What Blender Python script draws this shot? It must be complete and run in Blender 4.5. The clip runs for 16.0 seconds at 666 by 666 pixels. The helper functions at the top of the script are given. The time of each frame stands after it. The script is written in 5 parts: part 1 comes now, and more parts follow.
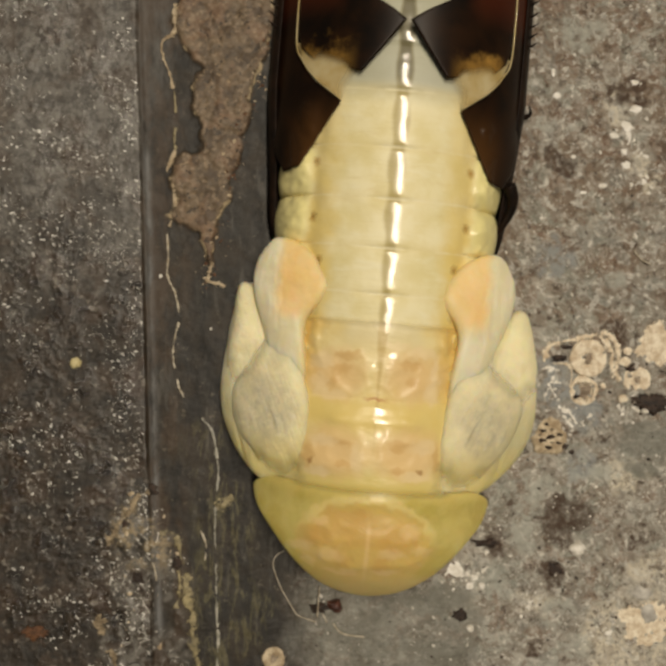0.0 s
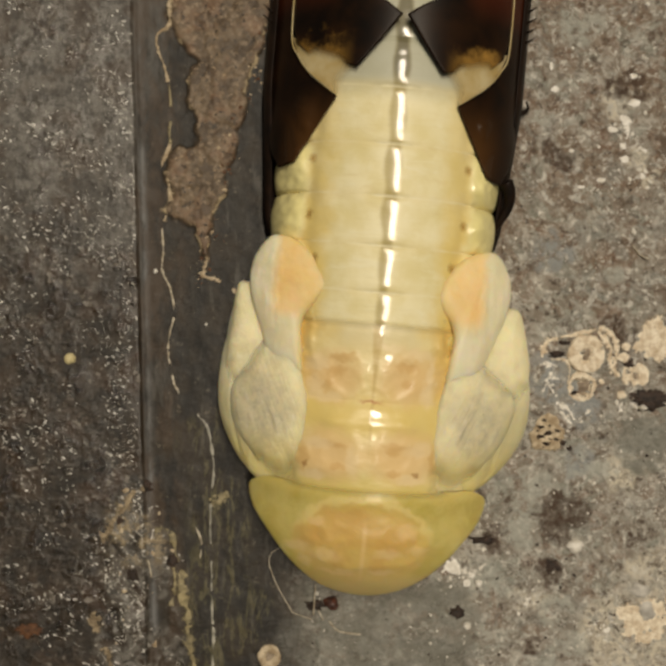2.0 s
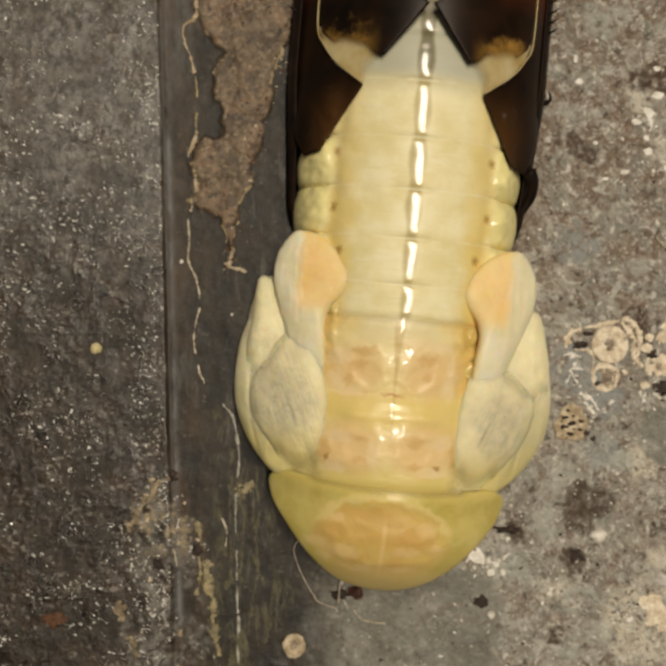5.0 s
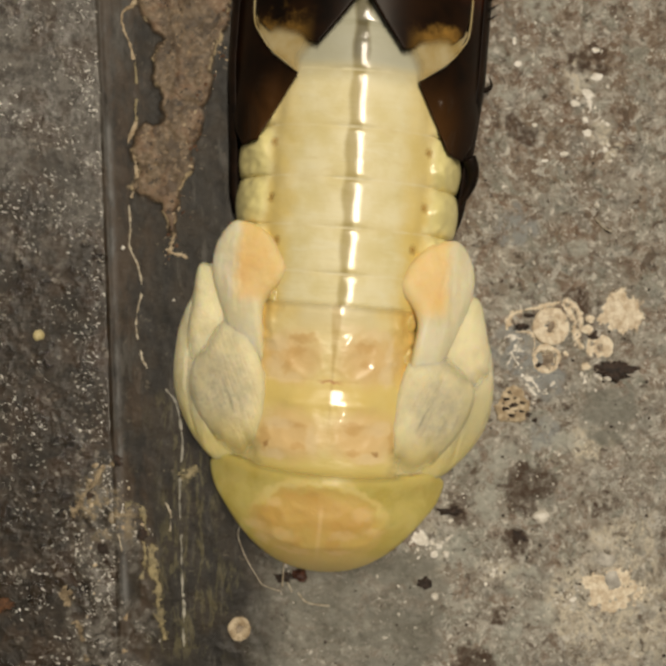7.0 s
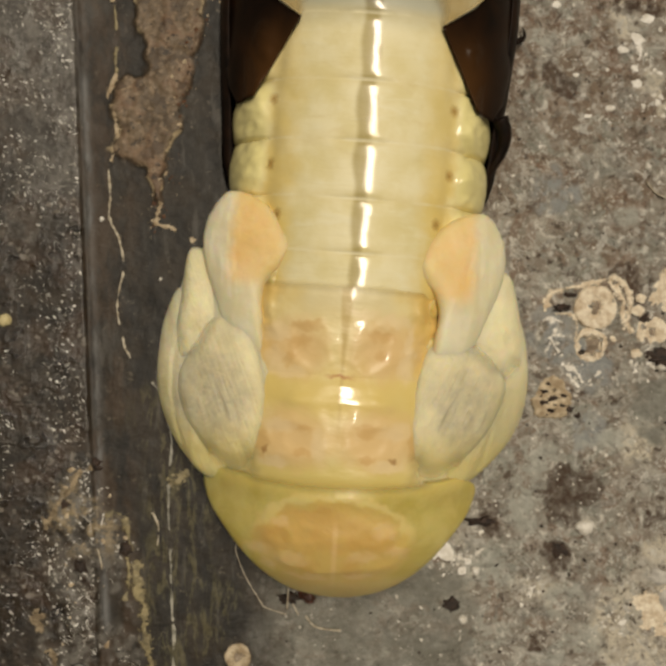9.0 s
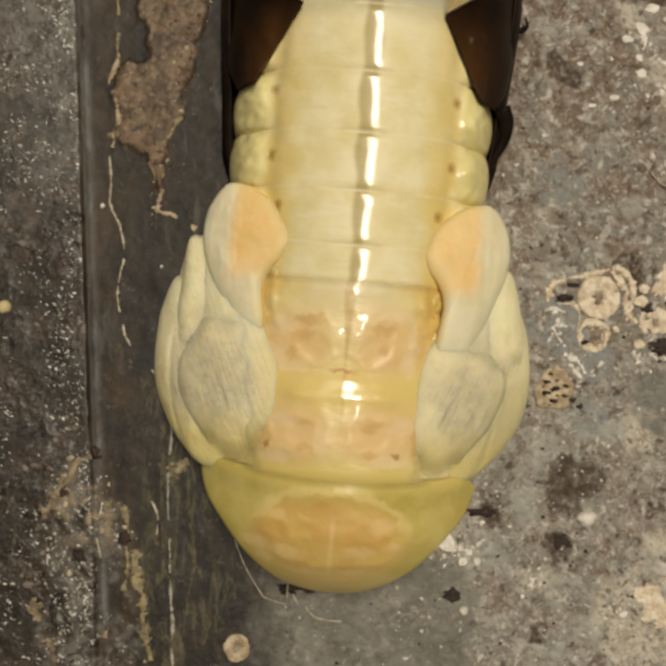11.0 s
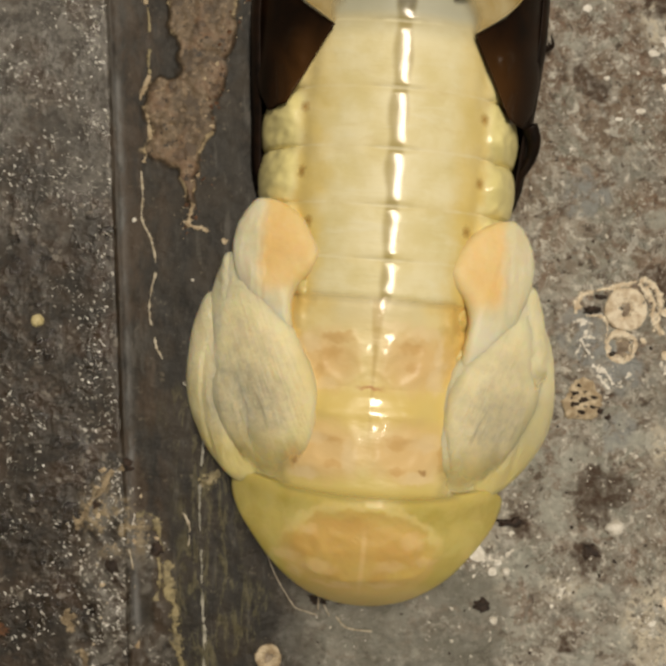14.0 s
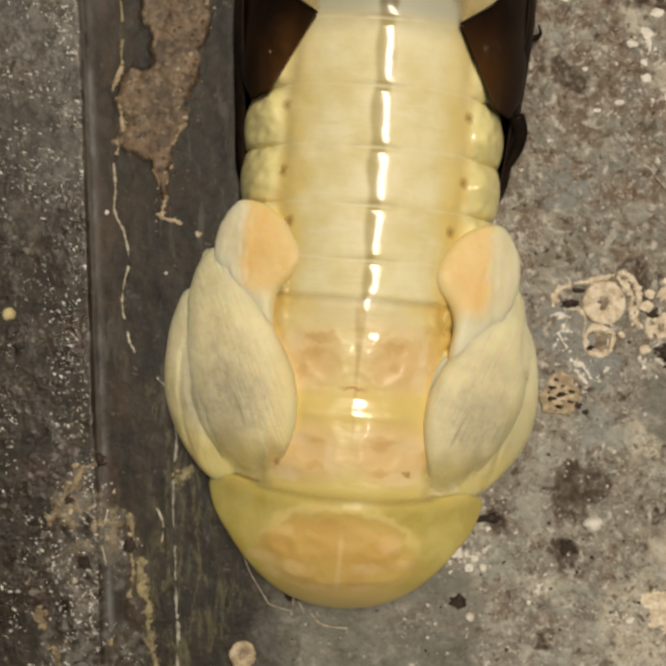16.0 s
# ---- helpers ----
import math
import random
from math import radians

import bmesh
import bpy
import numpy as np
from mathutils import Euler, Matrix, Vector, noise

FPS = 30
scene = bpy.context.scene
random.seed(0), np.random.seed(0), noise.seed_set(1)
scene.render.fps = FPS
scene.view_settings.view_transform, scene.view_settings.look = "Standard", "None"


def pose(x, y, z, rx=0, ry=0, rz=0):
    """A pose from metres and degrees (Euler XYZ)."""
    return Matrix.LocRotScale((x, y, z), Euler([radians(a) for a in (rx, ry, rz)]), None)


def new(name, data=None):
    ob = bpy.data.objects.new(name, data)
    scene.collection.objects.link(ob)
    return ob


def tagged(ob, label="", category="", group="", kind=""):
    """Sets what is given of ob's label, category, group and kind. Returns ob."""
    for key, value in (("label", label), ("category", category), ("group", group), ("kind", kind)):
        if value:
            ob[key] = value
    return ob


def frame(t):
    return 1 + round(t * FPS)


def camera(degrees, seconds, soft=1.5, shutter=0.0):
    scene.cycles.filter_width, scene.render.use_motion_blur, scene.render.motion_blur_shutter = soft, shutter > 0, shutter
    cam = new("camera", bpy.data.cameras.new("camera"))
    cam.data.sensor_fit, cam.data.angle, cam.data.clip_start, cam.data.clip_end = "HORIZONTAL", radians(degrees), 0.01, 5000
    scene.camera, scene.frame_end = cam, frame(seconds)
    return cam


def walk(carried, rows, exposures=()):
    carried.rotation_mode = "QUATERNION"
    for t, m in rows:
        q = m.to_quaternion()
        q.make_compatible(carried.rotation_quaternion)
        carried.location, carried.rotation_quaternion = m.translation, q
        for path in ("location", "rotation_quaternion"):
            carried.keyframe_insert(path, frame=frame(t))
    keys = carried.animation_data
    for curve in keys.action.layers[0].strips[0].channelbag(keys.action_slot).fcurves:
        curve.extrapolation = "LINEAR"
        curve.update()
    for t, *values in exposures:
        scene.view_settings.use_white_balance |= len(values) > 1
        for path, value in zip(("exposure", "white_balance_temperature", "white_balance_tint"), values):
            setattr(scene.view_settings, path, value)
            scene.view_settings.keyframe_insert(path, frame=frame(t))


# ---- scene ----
# A pale cockroach leaves its brown shed skin on a weathered surface. Plans below are in millimetres.
MM = 0.001
cam = camera(40, 16.0, soft=3.5)
walk(cam, [
    (0, pose(0.000000, 0.000000, 0.038465, 0.010, -0.003, 0.000)),
    (0.5, pose(-0.000057, -0.000186, 0.038248, 0.097, -0.281, 0.090)),
    (1, pose(-0.000482, -0.000393, 0.038274, 0.169, -0.362, 0.223)),
    (1.5, pose(-0.000187, -0.000190, 0.038291, -0.015, -0.236, 0.206)),
    (2, pose(0.000126, -0.000099, 0.038176, -0.124, -0.049, 0.013)),
    (2.5, pose(-0.001154, 0.000028, 0.038596, -0.013, -0.095, -0.169)),
    (3, pose(-0.000806, 0.000047, 0.038627, -0.062, -0.024, -0.153)),
    (5.5, pose(-0.001182, -0.000754, 0.038327, -0.010, -0.319, 0.139)),
    (6, pose(-0.001233, -0.000904, 0.038612, -0.026, -0.285, 0.078)),
    (6.5, pose(0.000640, -0.001059, 0.038625, 0.027, 0.437, -0.124)),
    (7, pose(0.001453, -0.000974, 0.038508, -0.421, -0.160, -0.460)),
    (7.5, pose(0.000975, -0.001412, 0.033992, -0.388, -0.166, -0.507)),
    (8, pose(0.001499, -0.001532, 0.033216, -0.351, 0.169, -0.560)),
    (8.5, pose(0.001909, -0.001553, 0.033234, -0.525, -0.062, -0.737)),
    (9, pose(0.001131, -0.001603, 0.033390, -0.460, -0.021, -0.712)),
    (9.5, pose(0.001191, -0.001813, 0.033384, -0.428, -0.427, -0.530)),
    (10, pose(0.000850, -0.002146, 0.033325, -0.271, -0.293, -0.362)),
    (12.5, pose(0.001012, -0.001847, 0.033108, -0.661, -0.310, -0.359)),
    (13, pose(0.000060, -0.002071, 0.033201, -0.367, -0.403, -0.379)),
    (13.5, pose(-0.000219, -0.001632, 0.033612, -0.161, -0.213, -0.551)),
    (14, pose(-0.000089, -0.001712, 0.033502, -0.174, -0.137, -0.543)),
    (14.5, pose(0.000496, -0.001479, 0.033271, -0.380, -0.152, -0.511)),
    (15, pose(0.000799, -0.001611, 0.033140, -0.458, -0.296, -0.485)),
    (15.5, pose(0.000751, -0.001923, 0.033131, -0.205, -0.252, -0.498)),
    (16, pose(0.000791, -0.001838, 0.033135, -0.362, -0.188, -0.548)),
], exposures=[(0, -0.03), (2, -0.06), (3, 0.0), (5.5, 0.03), (7, 0.0), (8, 0.0), (9, -0.08), (10, -0.04), (12.5, -0.02), (14.5, 0.02), (16, 0.03)])

# ---- light: one ceiling tube, and the dim room around it ----
world = bpy.data.worlds.new("room")
scene.world = world
world.use_nodes = True
world.node_tree.nodes["Background"].inputs[0].default_value = (1.0, 0.93, 0.82, 1)
world.node_tree.nodes["Background"].inputs[1].default_value = 0.074

tube = bpy.data.lights.new("ceiling_tube", "AREA")
tube.shape, tube.size, tube.size_y = "RECTANGLE", 0.10, 1.1
tube.energy, tube.color = 24.8, (1.0, 0.88, 0.70)
tube_lamp = new("ceiling_tube", tube)
tube_lamp.matrix_world = Matrix.LocRotScale((0.23, 0.34, 1.6), Euler((radians(-12), radians(8), 0)), None)


# ---- node helpers ----
class Mat:
    """A node material whose coordinates are millimetres in the object's space."""

    def __init__(self, name, rough=0.5, spec=0.5, coords="Object"):
        self.m = bpy.data.materials.new(name)
        self.m.use_nodes = True
        self.t = self.m.node_tree
        self.b = self.t.nodes["Principled BSDF"]
        self.b.inputs["Roughness"].default_value = rough
        self.b.inputs["Specular IOR Level"].default_value = spec
        tc = self.t.nodes.new("ShaderNodeTexCoord")
        sc = self.t.nodes.new("ShaderNodeVectorMath")
        sc.operation = "SCALE"
        sc.inputs["Scale"].default_value = 1000.0
        self.t.links.new(tc.outputs[coords], sc.inputs[0])
        self.mm = sc.outputs[0]
        self.sep = None

    def put(self, sock, v):
        if isinstance(v, bpy.types.NodeSocket):
            self.t.links.new(v, sock)
        elif isinstance(v, tuple) and len(v) == 3 and sock.type == "RGBA":
            sock.default_value = (*v, 1)
        else:
            sock.default_value = v

    def xyz(self):
        if self.sep is None:
            self.sep = self.t.nodes.new("ShaderNodeSeparateXYZ")
            self.t.links.new(self.mm, self.sep.inputs[0])
        return self.sep.outputs

    def twin(self):
        """Coordinates that are alike on both sides of the body."""
        c = self.t.nodes.new("ShaderNodeCombineXYZ")
        x, y, z = self.xyz()
        self.put(c.inputs[0], self.math("ABSOLUTE", x))
        self.put(c.inputs[1], y)
        return c.outputs[0]

    def noise(self, scale, detail=4.0, rough=0.55, stretch=None, warp=0.0, vec=None):
        n = self.t.nodes.new("ShaderNodeTexNoise")
        v = vec or self.mm
        if stretch:
            k = self.t.nodes.new("ShaderNodeVectorMath")
            k.operation = "MULTIPLY"
            self.t.links.new(v, k.inputs[0])
            k.inputs[1].default_value = stretch
            v = k.outputs[0]
        self.t.links.new(v, n.inputs["Vector"])
        n.inputs["Scale"].default_value = scale
        n.inputs["Detail"].default_value = detail
        n.inputs["Roughness"].default_value = rough
        n.inputs["Distortion"].default_value = warp
        return n.outputs[0]

    def grains(self, scale, warp=0.0):
        """Three even random values for each of many small uneven grains."""
        n = self.t.nodes.new("ShaderNodeTexVoronoi")
        v = self.mm
        if warp:
            k = self.t.nodes.new("ShaderNodeTexNoise")
            k.inputs["Scale"].default_value = scale * 1.6
            k.inputs["Detail"].default_value = 4.0
            self.t.links.new(v, k.inputs["Vector"])
            a = self.t.nodes.new("ShaderNodeVectorMath")
            a.operation = "MULTIPLY_ADD"
            self.t.links.new(k.outputs[1], a.inputs[0])
            a.inputs[1].default_value = (warp, warp, warp)
            self.t.links.new(v, a.inputs[2])
            v = a.outputs[0]
        self.t.links.new(v, n.inputs["Vector"])
        n.inputs["Scale"].default_value = scale
        c = self.t.nodes.new("ShaderNodeSeparateColor")
        self.t.links.new(n.outputs["Color"], c.inputs[0])
        return c.outputs

    def math(self, op, a, b=0.0, c=0.0, clamp=False):
        n = self.t.nodes.new("ShaderNodeMath")
        n.operation, n.use_clamp = op, clamp
        for s, v in zip(n.inputs, (a, b, c)):
            self.put(s, v)
        return n.outputs[0]

    def step(self, v, lo, hi):
        """0 below lo, 1 above hi (lo may be the greater one), smooth between."""
        n = self.t.nodes.new("ShaderNodeMapRange")
        n.interpolation_type = "SMOOTHSTEP"
        self.put(n.inputs[0], v)
        flip = lo > hi
        n.inputs[1].default_value, n.inputs[2].default_value = (hi, lo) if flip else (lo, hi)
        n.inputs[3].default_value, n.inputs[4].default_value = (1.0, 0.0) if flip else (0.0, 1.0)
        return n.outputs[0]

    def mix(self, fac, a, b):
        n = self.t.nodes.new("ShaderNodeMix")
        n.data_type = "RGBA"
        self.put(n.inputs[0], fac)
        self.put(n.inputs[6], a)
        self.put(n.inputs[7], b)
        return n.outputs[2]

    def bent(self, scale, amount):
        """The object's x and y in millimetres, pushed about by a soft noise."""
        n = self.t.nodes.new("ShaderNodeTexNoise")
        n.inputs["Scale"].default_value, n.inputs["Detail"].default_value = scale, 1.6
        self.t.links.new(self.mm, n.inputs["Vector"])
        c = self.t.nodes.new("ShaderNodeSeparateColor")
        self.t.links.new(n.outputs[1], c.inputs[0])
        x, y, _ = self.xyz()
        return tuple(self.math("ADD", v, self.math("MULTIPLY_ADD", k, 2 * amount, -amount)) for v, k in zip((x, y), c.outputs))

    def blots(self, c, xy, spots, colour, most):
        """Uneven blots (x, y, half width, half height) of one colour."""
        for cx, cy, rx, ry in spots:
            dx = self.math("DIVIDE", self.math("SUBTRACT", xy[0], cx), rx)
            dy = self.math("DIVIDE", self.math("SUBTRACT", xy[1], cy), ry)
            r = self.math("MULTIPLY_ADD", dx, dx, self.math("MULTIPLY", dy, dy))
            c = self.mix(self.math("MULTIPLY", self.step(r, 2.4, 0.0), most), c, colour)
        return c

    def mask(self, name):
        n = self.t.nodes.new("ShaderNodeAttribute")
        n.attribute_name = name
        s = self.t.nodes.new("ShaderNodeSeparateColor")
        self.t.links.new(n.outputs["Color"], s.inputs[0])
        return s.outputs

    def bump(self, height, mm, strength=1.0):
        n = self.t.nodes.new("ShaderNodeBump")
        n.inputs["Strength"].default_value = strength
        n.inputs["Distance"].default_value = mm * MM
        self.put(n.inputs["Height"], height)
        self.t.links.new(n.outputs[0], self.b.inputs["Normal"])

    def clear(self, fray=0.0, most=1.0):
        """Lets the thin rims of a plate turn to film, frayed by a fine noise."""
        n = self.t.nodes.new("ShaderNodeAttribute")
        n.attribute_name = "film"
        f = n.outputs["Fac"]
        if fray:
            f = self.math("MULTIPLY", f, self.math("MULTIPLY_ADD", self.noise(3.4, 7, 0.75), 2 * fray, 1 - fray))
        self.put(self.b.inputs["Alpha"], self.math("MULTIPLY", self.step(f, 0.65 if fray else 0.95, 0.5 if fray else 0.0), most))

    def done(self, color, rough=None, sss=0.0, radius=(0.6, 0.4, 0.2), coat=0.0, coat_rough=0.1):
        self.put(self.b.inputs["Base Color"], color)
        if rough is not None:
            self.put(self.b.inputs["Roughness"], rough)
        if sss:
            self.b.inputs["Subsurface Weight"].default_value = sss
            self.b.inputs["Subsurface Radius"].default_value = radius
            self.b.inputs["Subsurface Scale"].default_value = MM
        self.b.inputs["Coat Weight"].default_value = coat
        self.b.inputs["Coat Roughness"].default_value = coat_rough
        return self.m


# ---- materials of the insect ----
SEGMENTS = [2.4, 4.05, 5.8, 7.65, 9.6, 11.75, 13.6, 15.4, 17.2]


def m_tergite():
    m = Mat("cream_cuticle", 0.2)
    x, y, _ = m.xyz()
    blot = m.noise(0.7, 4, 0.6)
    fine = m.noise(1.3, 5, 0.62, (0.45, 2.0, 1.0), 0.4)
    wide = m.math("MULTIPLY_ADD", m.noise(0.8, 4, 0.6), 1.2, -0.6)
    ax = m.math("ADD", m.math("ABSOLUTE", x), wide)
    c = m.mix(m.step(blot, 0.32, 0.68), (0.77, 0.675, 0.345), (0.88, 0.805, 0.515))
    c = m.mix(m.math("MULTIPLY", m.step(fine, 0.52, 0.72), 0.5), c, (0.90, 0.85, 0.61))
    c = m.mix(m.math("MULTIPLY", m.step(fine, 0.44, 0.28), 0.35), c, (0.72, 0.60, 0.30))
    warm = m.math("MULTIPLY_ADD", m.step(y, 9.5, 5.0), 0.35, 0.5)
    c = m.mix(m.math("MULTIPLY", m.math("MULTIPLY", m.step(ax, 1.7, 2.7), m.step(ax, 3.35, 2.85)), warm), c, (0.77, 0.58, 0.16))
    c = m.mix(m.math("MULTIPLY", m.step(ax, 2.9, 3.4), 0.8), c, (0.87, 0.785, 0.34))
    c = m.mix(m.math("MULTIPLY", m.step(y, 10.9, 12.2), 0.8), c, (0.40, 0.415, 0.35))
    # pale joints between the segments
    bowed = m.math("ADD", m.math("ADD", y, m.math("MULTIPLY_ADD", m.math("MULTIPLY", x, x), -0.005, 0.10)), m.math("MULTIPLY", wide, 0.06))
    seams = []
    for at in SEGMENTS[1:6]:
        d = m.math("ABSOLUTE", m.math("SUBTRACT", bowed, at))
        c = m.mix(m.math("MULTIPLY", m.step(d, 0.35, 0.0), 0.22), c, (0.72, 0.59, 0.27))
        c = m.mix(m.math("MULTIPLY", m.math("MULTIPLY", m.step(d, 0.07, 0.02), m.step(fine, 0.36, 0.62)), 0.35), c, (0.90, 0.84, 0.60))
        seams.append(m.math("MULTIPLY", m.step(d, 0.08, 0.03), m.step(m.math("ABSOLUTE", x), 0.75, 0.4)))
    # olive vessel under the skin, pinched at each joint
    pinch = m.math("SINE", m.math("MULTIPLY", m.math("SUBTRACT", y, 4.05), math.pi / 1.87))
    half = m.math("MULTIPLY_ADD", m.step(y, 0.0, 9.0), 0.15, 0.07)
    half = m.math("MULTIPLY_ADD", m.math("MULTIPLY", pinch, pinch), 0.09, half)
    wob = m.math("MULTIPLY_ADD", m.noise(0.7, 2, 0.5, (0.1, 1.0, 0.1)), 0.16, -0.08)
    d = m.math("ABSOLUTE", m.math("ADD", m.math("ADD", x, -0.06), wob))
    v = m.step(m.math("SUBTRACT", d, half), 0.12, -0.10)
    c = m.mix(m.math("MULTIPLY", v, 0.68), c, (0.34, 0.255, 0.055))
    for f in seams:
        c = m.mix(m.math("MULTIPLY", f, 0.65), c, (0.88, 0.82, 0.58))
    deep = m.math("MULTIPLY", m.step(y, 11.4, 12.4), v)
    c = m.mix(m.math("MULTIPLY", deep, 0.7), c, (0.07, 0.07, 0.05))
    m.bump(m.math("ADD", fine, m.math("MULTIPLY", blot, 0.8)), 0.06, 0.5)
    m.b.inputs["Specular IOR Level"].default_value = 0.3
    return m.done(c, 0.45, coat=0.6, coat_rough=0.10)


def m_side():
    m = Mat("yellow_side_cuticle", 0.28)
    n = m.noise(0.8, 4)
    c = m.mix(m.step(n, 0.35, 0.7), (0.70, 0.58, 0.24), (0.80, 0.71, 0.42))
    m.bump(m.noise(3.0, 3), 0.04, 0.4)
    return m.done(c, 0.25, 0.5, coat=0.2)


def m_membrane():
    m = Mat("amber_membrane", 0.22)
    n = m.noise(0.9, 4)
    c = m.mix(m.step(n, 0.3, 0.7), (0.70, 0.49, 0.15), (0.80, 0.62, 0.27))
    m.bump(m.noise(2.2, 4), 0.06, 0.6)
    return m.done(c, 0.2, 0.5, coat=0.3)


def m_notum():
    m = Mat("pinkish_thorax_cuticle", 0.2)
    x, y, _ = m.xyz()
    ax = m.math("ABSOLUTE", x)
    n = m.noise(1.1, 4, 0.6)
    xy, wide = m.bent(2.8, 0.26), m.bent(0.8, 0.6)
    side = m.math("ABSOLUTE", wide[0])
    c = m.mix(m.step(n, 0.3, 0.7), (0.79, 0.62, 0.25), (0.85, 0.72, 0.37))
    # pale cream by the waist, amber folds at the sides, yellow band between the plates and at the neck
    c = m.mix(m.math("MULTIPLY", m.math("MULTIPLY", m.step(wide[1], 1.0, 2.6), m.step(side, 1.9, 1.1)), 0.8), c, (0.80, 0.71, 0.43))
    c = m.mix(m.math("MULTIPLY", m.math("MULTIPLY", m.step(side, 1.9, 2.6), m.step(y, -0.6, 0.6)), 0.85), c, (0.75, 0.51, 0.14))
    c = m.mix(m.math("MULTIPLY", m.math("MULTIPLY", m.step(wide[1], 0.3, -0.3), m.step(wide[1], -1.7, -0.9)), 0.7), c, (0.78, 0.60, 0.18))
    c = m.mix(m.math("MULTIPLY", m.step(wide[1], -2.6, -3.1), 0.85), c, (0.70, 0.57, 0.18))
    c = m.mix(m.math("MULTIPLY", m.math("MULTIPLY", m.step(side, 2.1, 2.7), m.step(y, 0.4, -0.8)), 0.7), c, (0.74, 0.61, 0.24))
    # flushed muscle under the skin, with pale curls and brown marks
    c = m.blots(c, xy, [(-1.5, 0.85, 0.95, 0.85), (1.4, 0.95, 1.05, 0.9), (-1.45, -2.1, 1.15, 0.85), (1.4, -2.0, 1.25, 0.85)], (0.80, 0.55, 0.26), 0.78)
    c = m.blots(c, xy, [(-1.35, 1.05, 0.30, 0.22), (-1.15, 1.6, 0.42, 0.14), (-1.62, 0.55, 0.16, 0.22), (1.2, 1.35, 0.42, 0.15), (1.35, 0.75, 0.26, 0.16),
                        (-2.38, -2.35, 0.17, 0.42), (-1.05, -2.5, 0.26, 0.12), (-1.1, -1.75, 0.28, 0.14), (2.5, -2.1, 0.14, 0.45), (1.1, -2.6, 0.26, 0.09), (0.95, -1.7, 0.3, 0.2)], (0.63, 0.38, 0.12), 0.5)
    c = m.blots(c, xy, [(-2.1, 1.3, 0.42, 0.26), (-2.15, 0.35, 0.32, 0.36), (-1.6, 0.05, 0.4, 0.15), (0.6, 2.05, 0.45, 0.13), (1.65, 1.85, 0.48, 0.16), (2.2, 1.2, 0.16, 0.5),
                        (2.15, 0.4, 0.24, 0.45), (-1.95, -2.9, 0.42, 0.16), (-1.9, -1.7, 0.45, 0.22), (1.7, -2.85, 0.5, 0.15), (1.95, -1.65, 0.4, 0.28), (-0.55, -2.2, 0.2, 0.5)], (0.88, 0.71, 0.43), 0.5)
    c = m.blots(c, xy, [(1.85, -2.62, 0.10, 0.10), (-2.3, -2.55, 0.10, 0.12)], (0.34, 0.17, 0.05), 0.7)
    wedge = m.math("MULTIPLY_ADD", m.step(y, 0.2, 2.8), 0.15, 0.02)
    line = m.math("MULTIPLY", m.step(m.math("SUBTRACT", m.math("ABSOLUTE", m.math("ADD", x, -0.06)), wedge), 0.10, -0.06), m.step(y, -3.4, 0.6))
    c = m.mix(m.math("MULTIPLY", line, 0.62), c, (0.52, 0.36, 0.10))
    cross = m.math("MULTIPLY", m.step(m.math("ABSOLUTE", m.math("ADD", xy[1], 0.0)), 0.10, 0.02), m.step(ax, 0.6, 0.1))
    c = m.mix(m.math("MULTIPLY", cross, 0.65), c, (0.46, 0.15, 0.05))
    m.bump(m.noise(1.6, 4, 0.5, (0.7, 1.5, 1.0)), 0.10, 0.35)
    m.clear()
    return m.done(c, 0.38, coat=0.6, coat_rough=0.07)


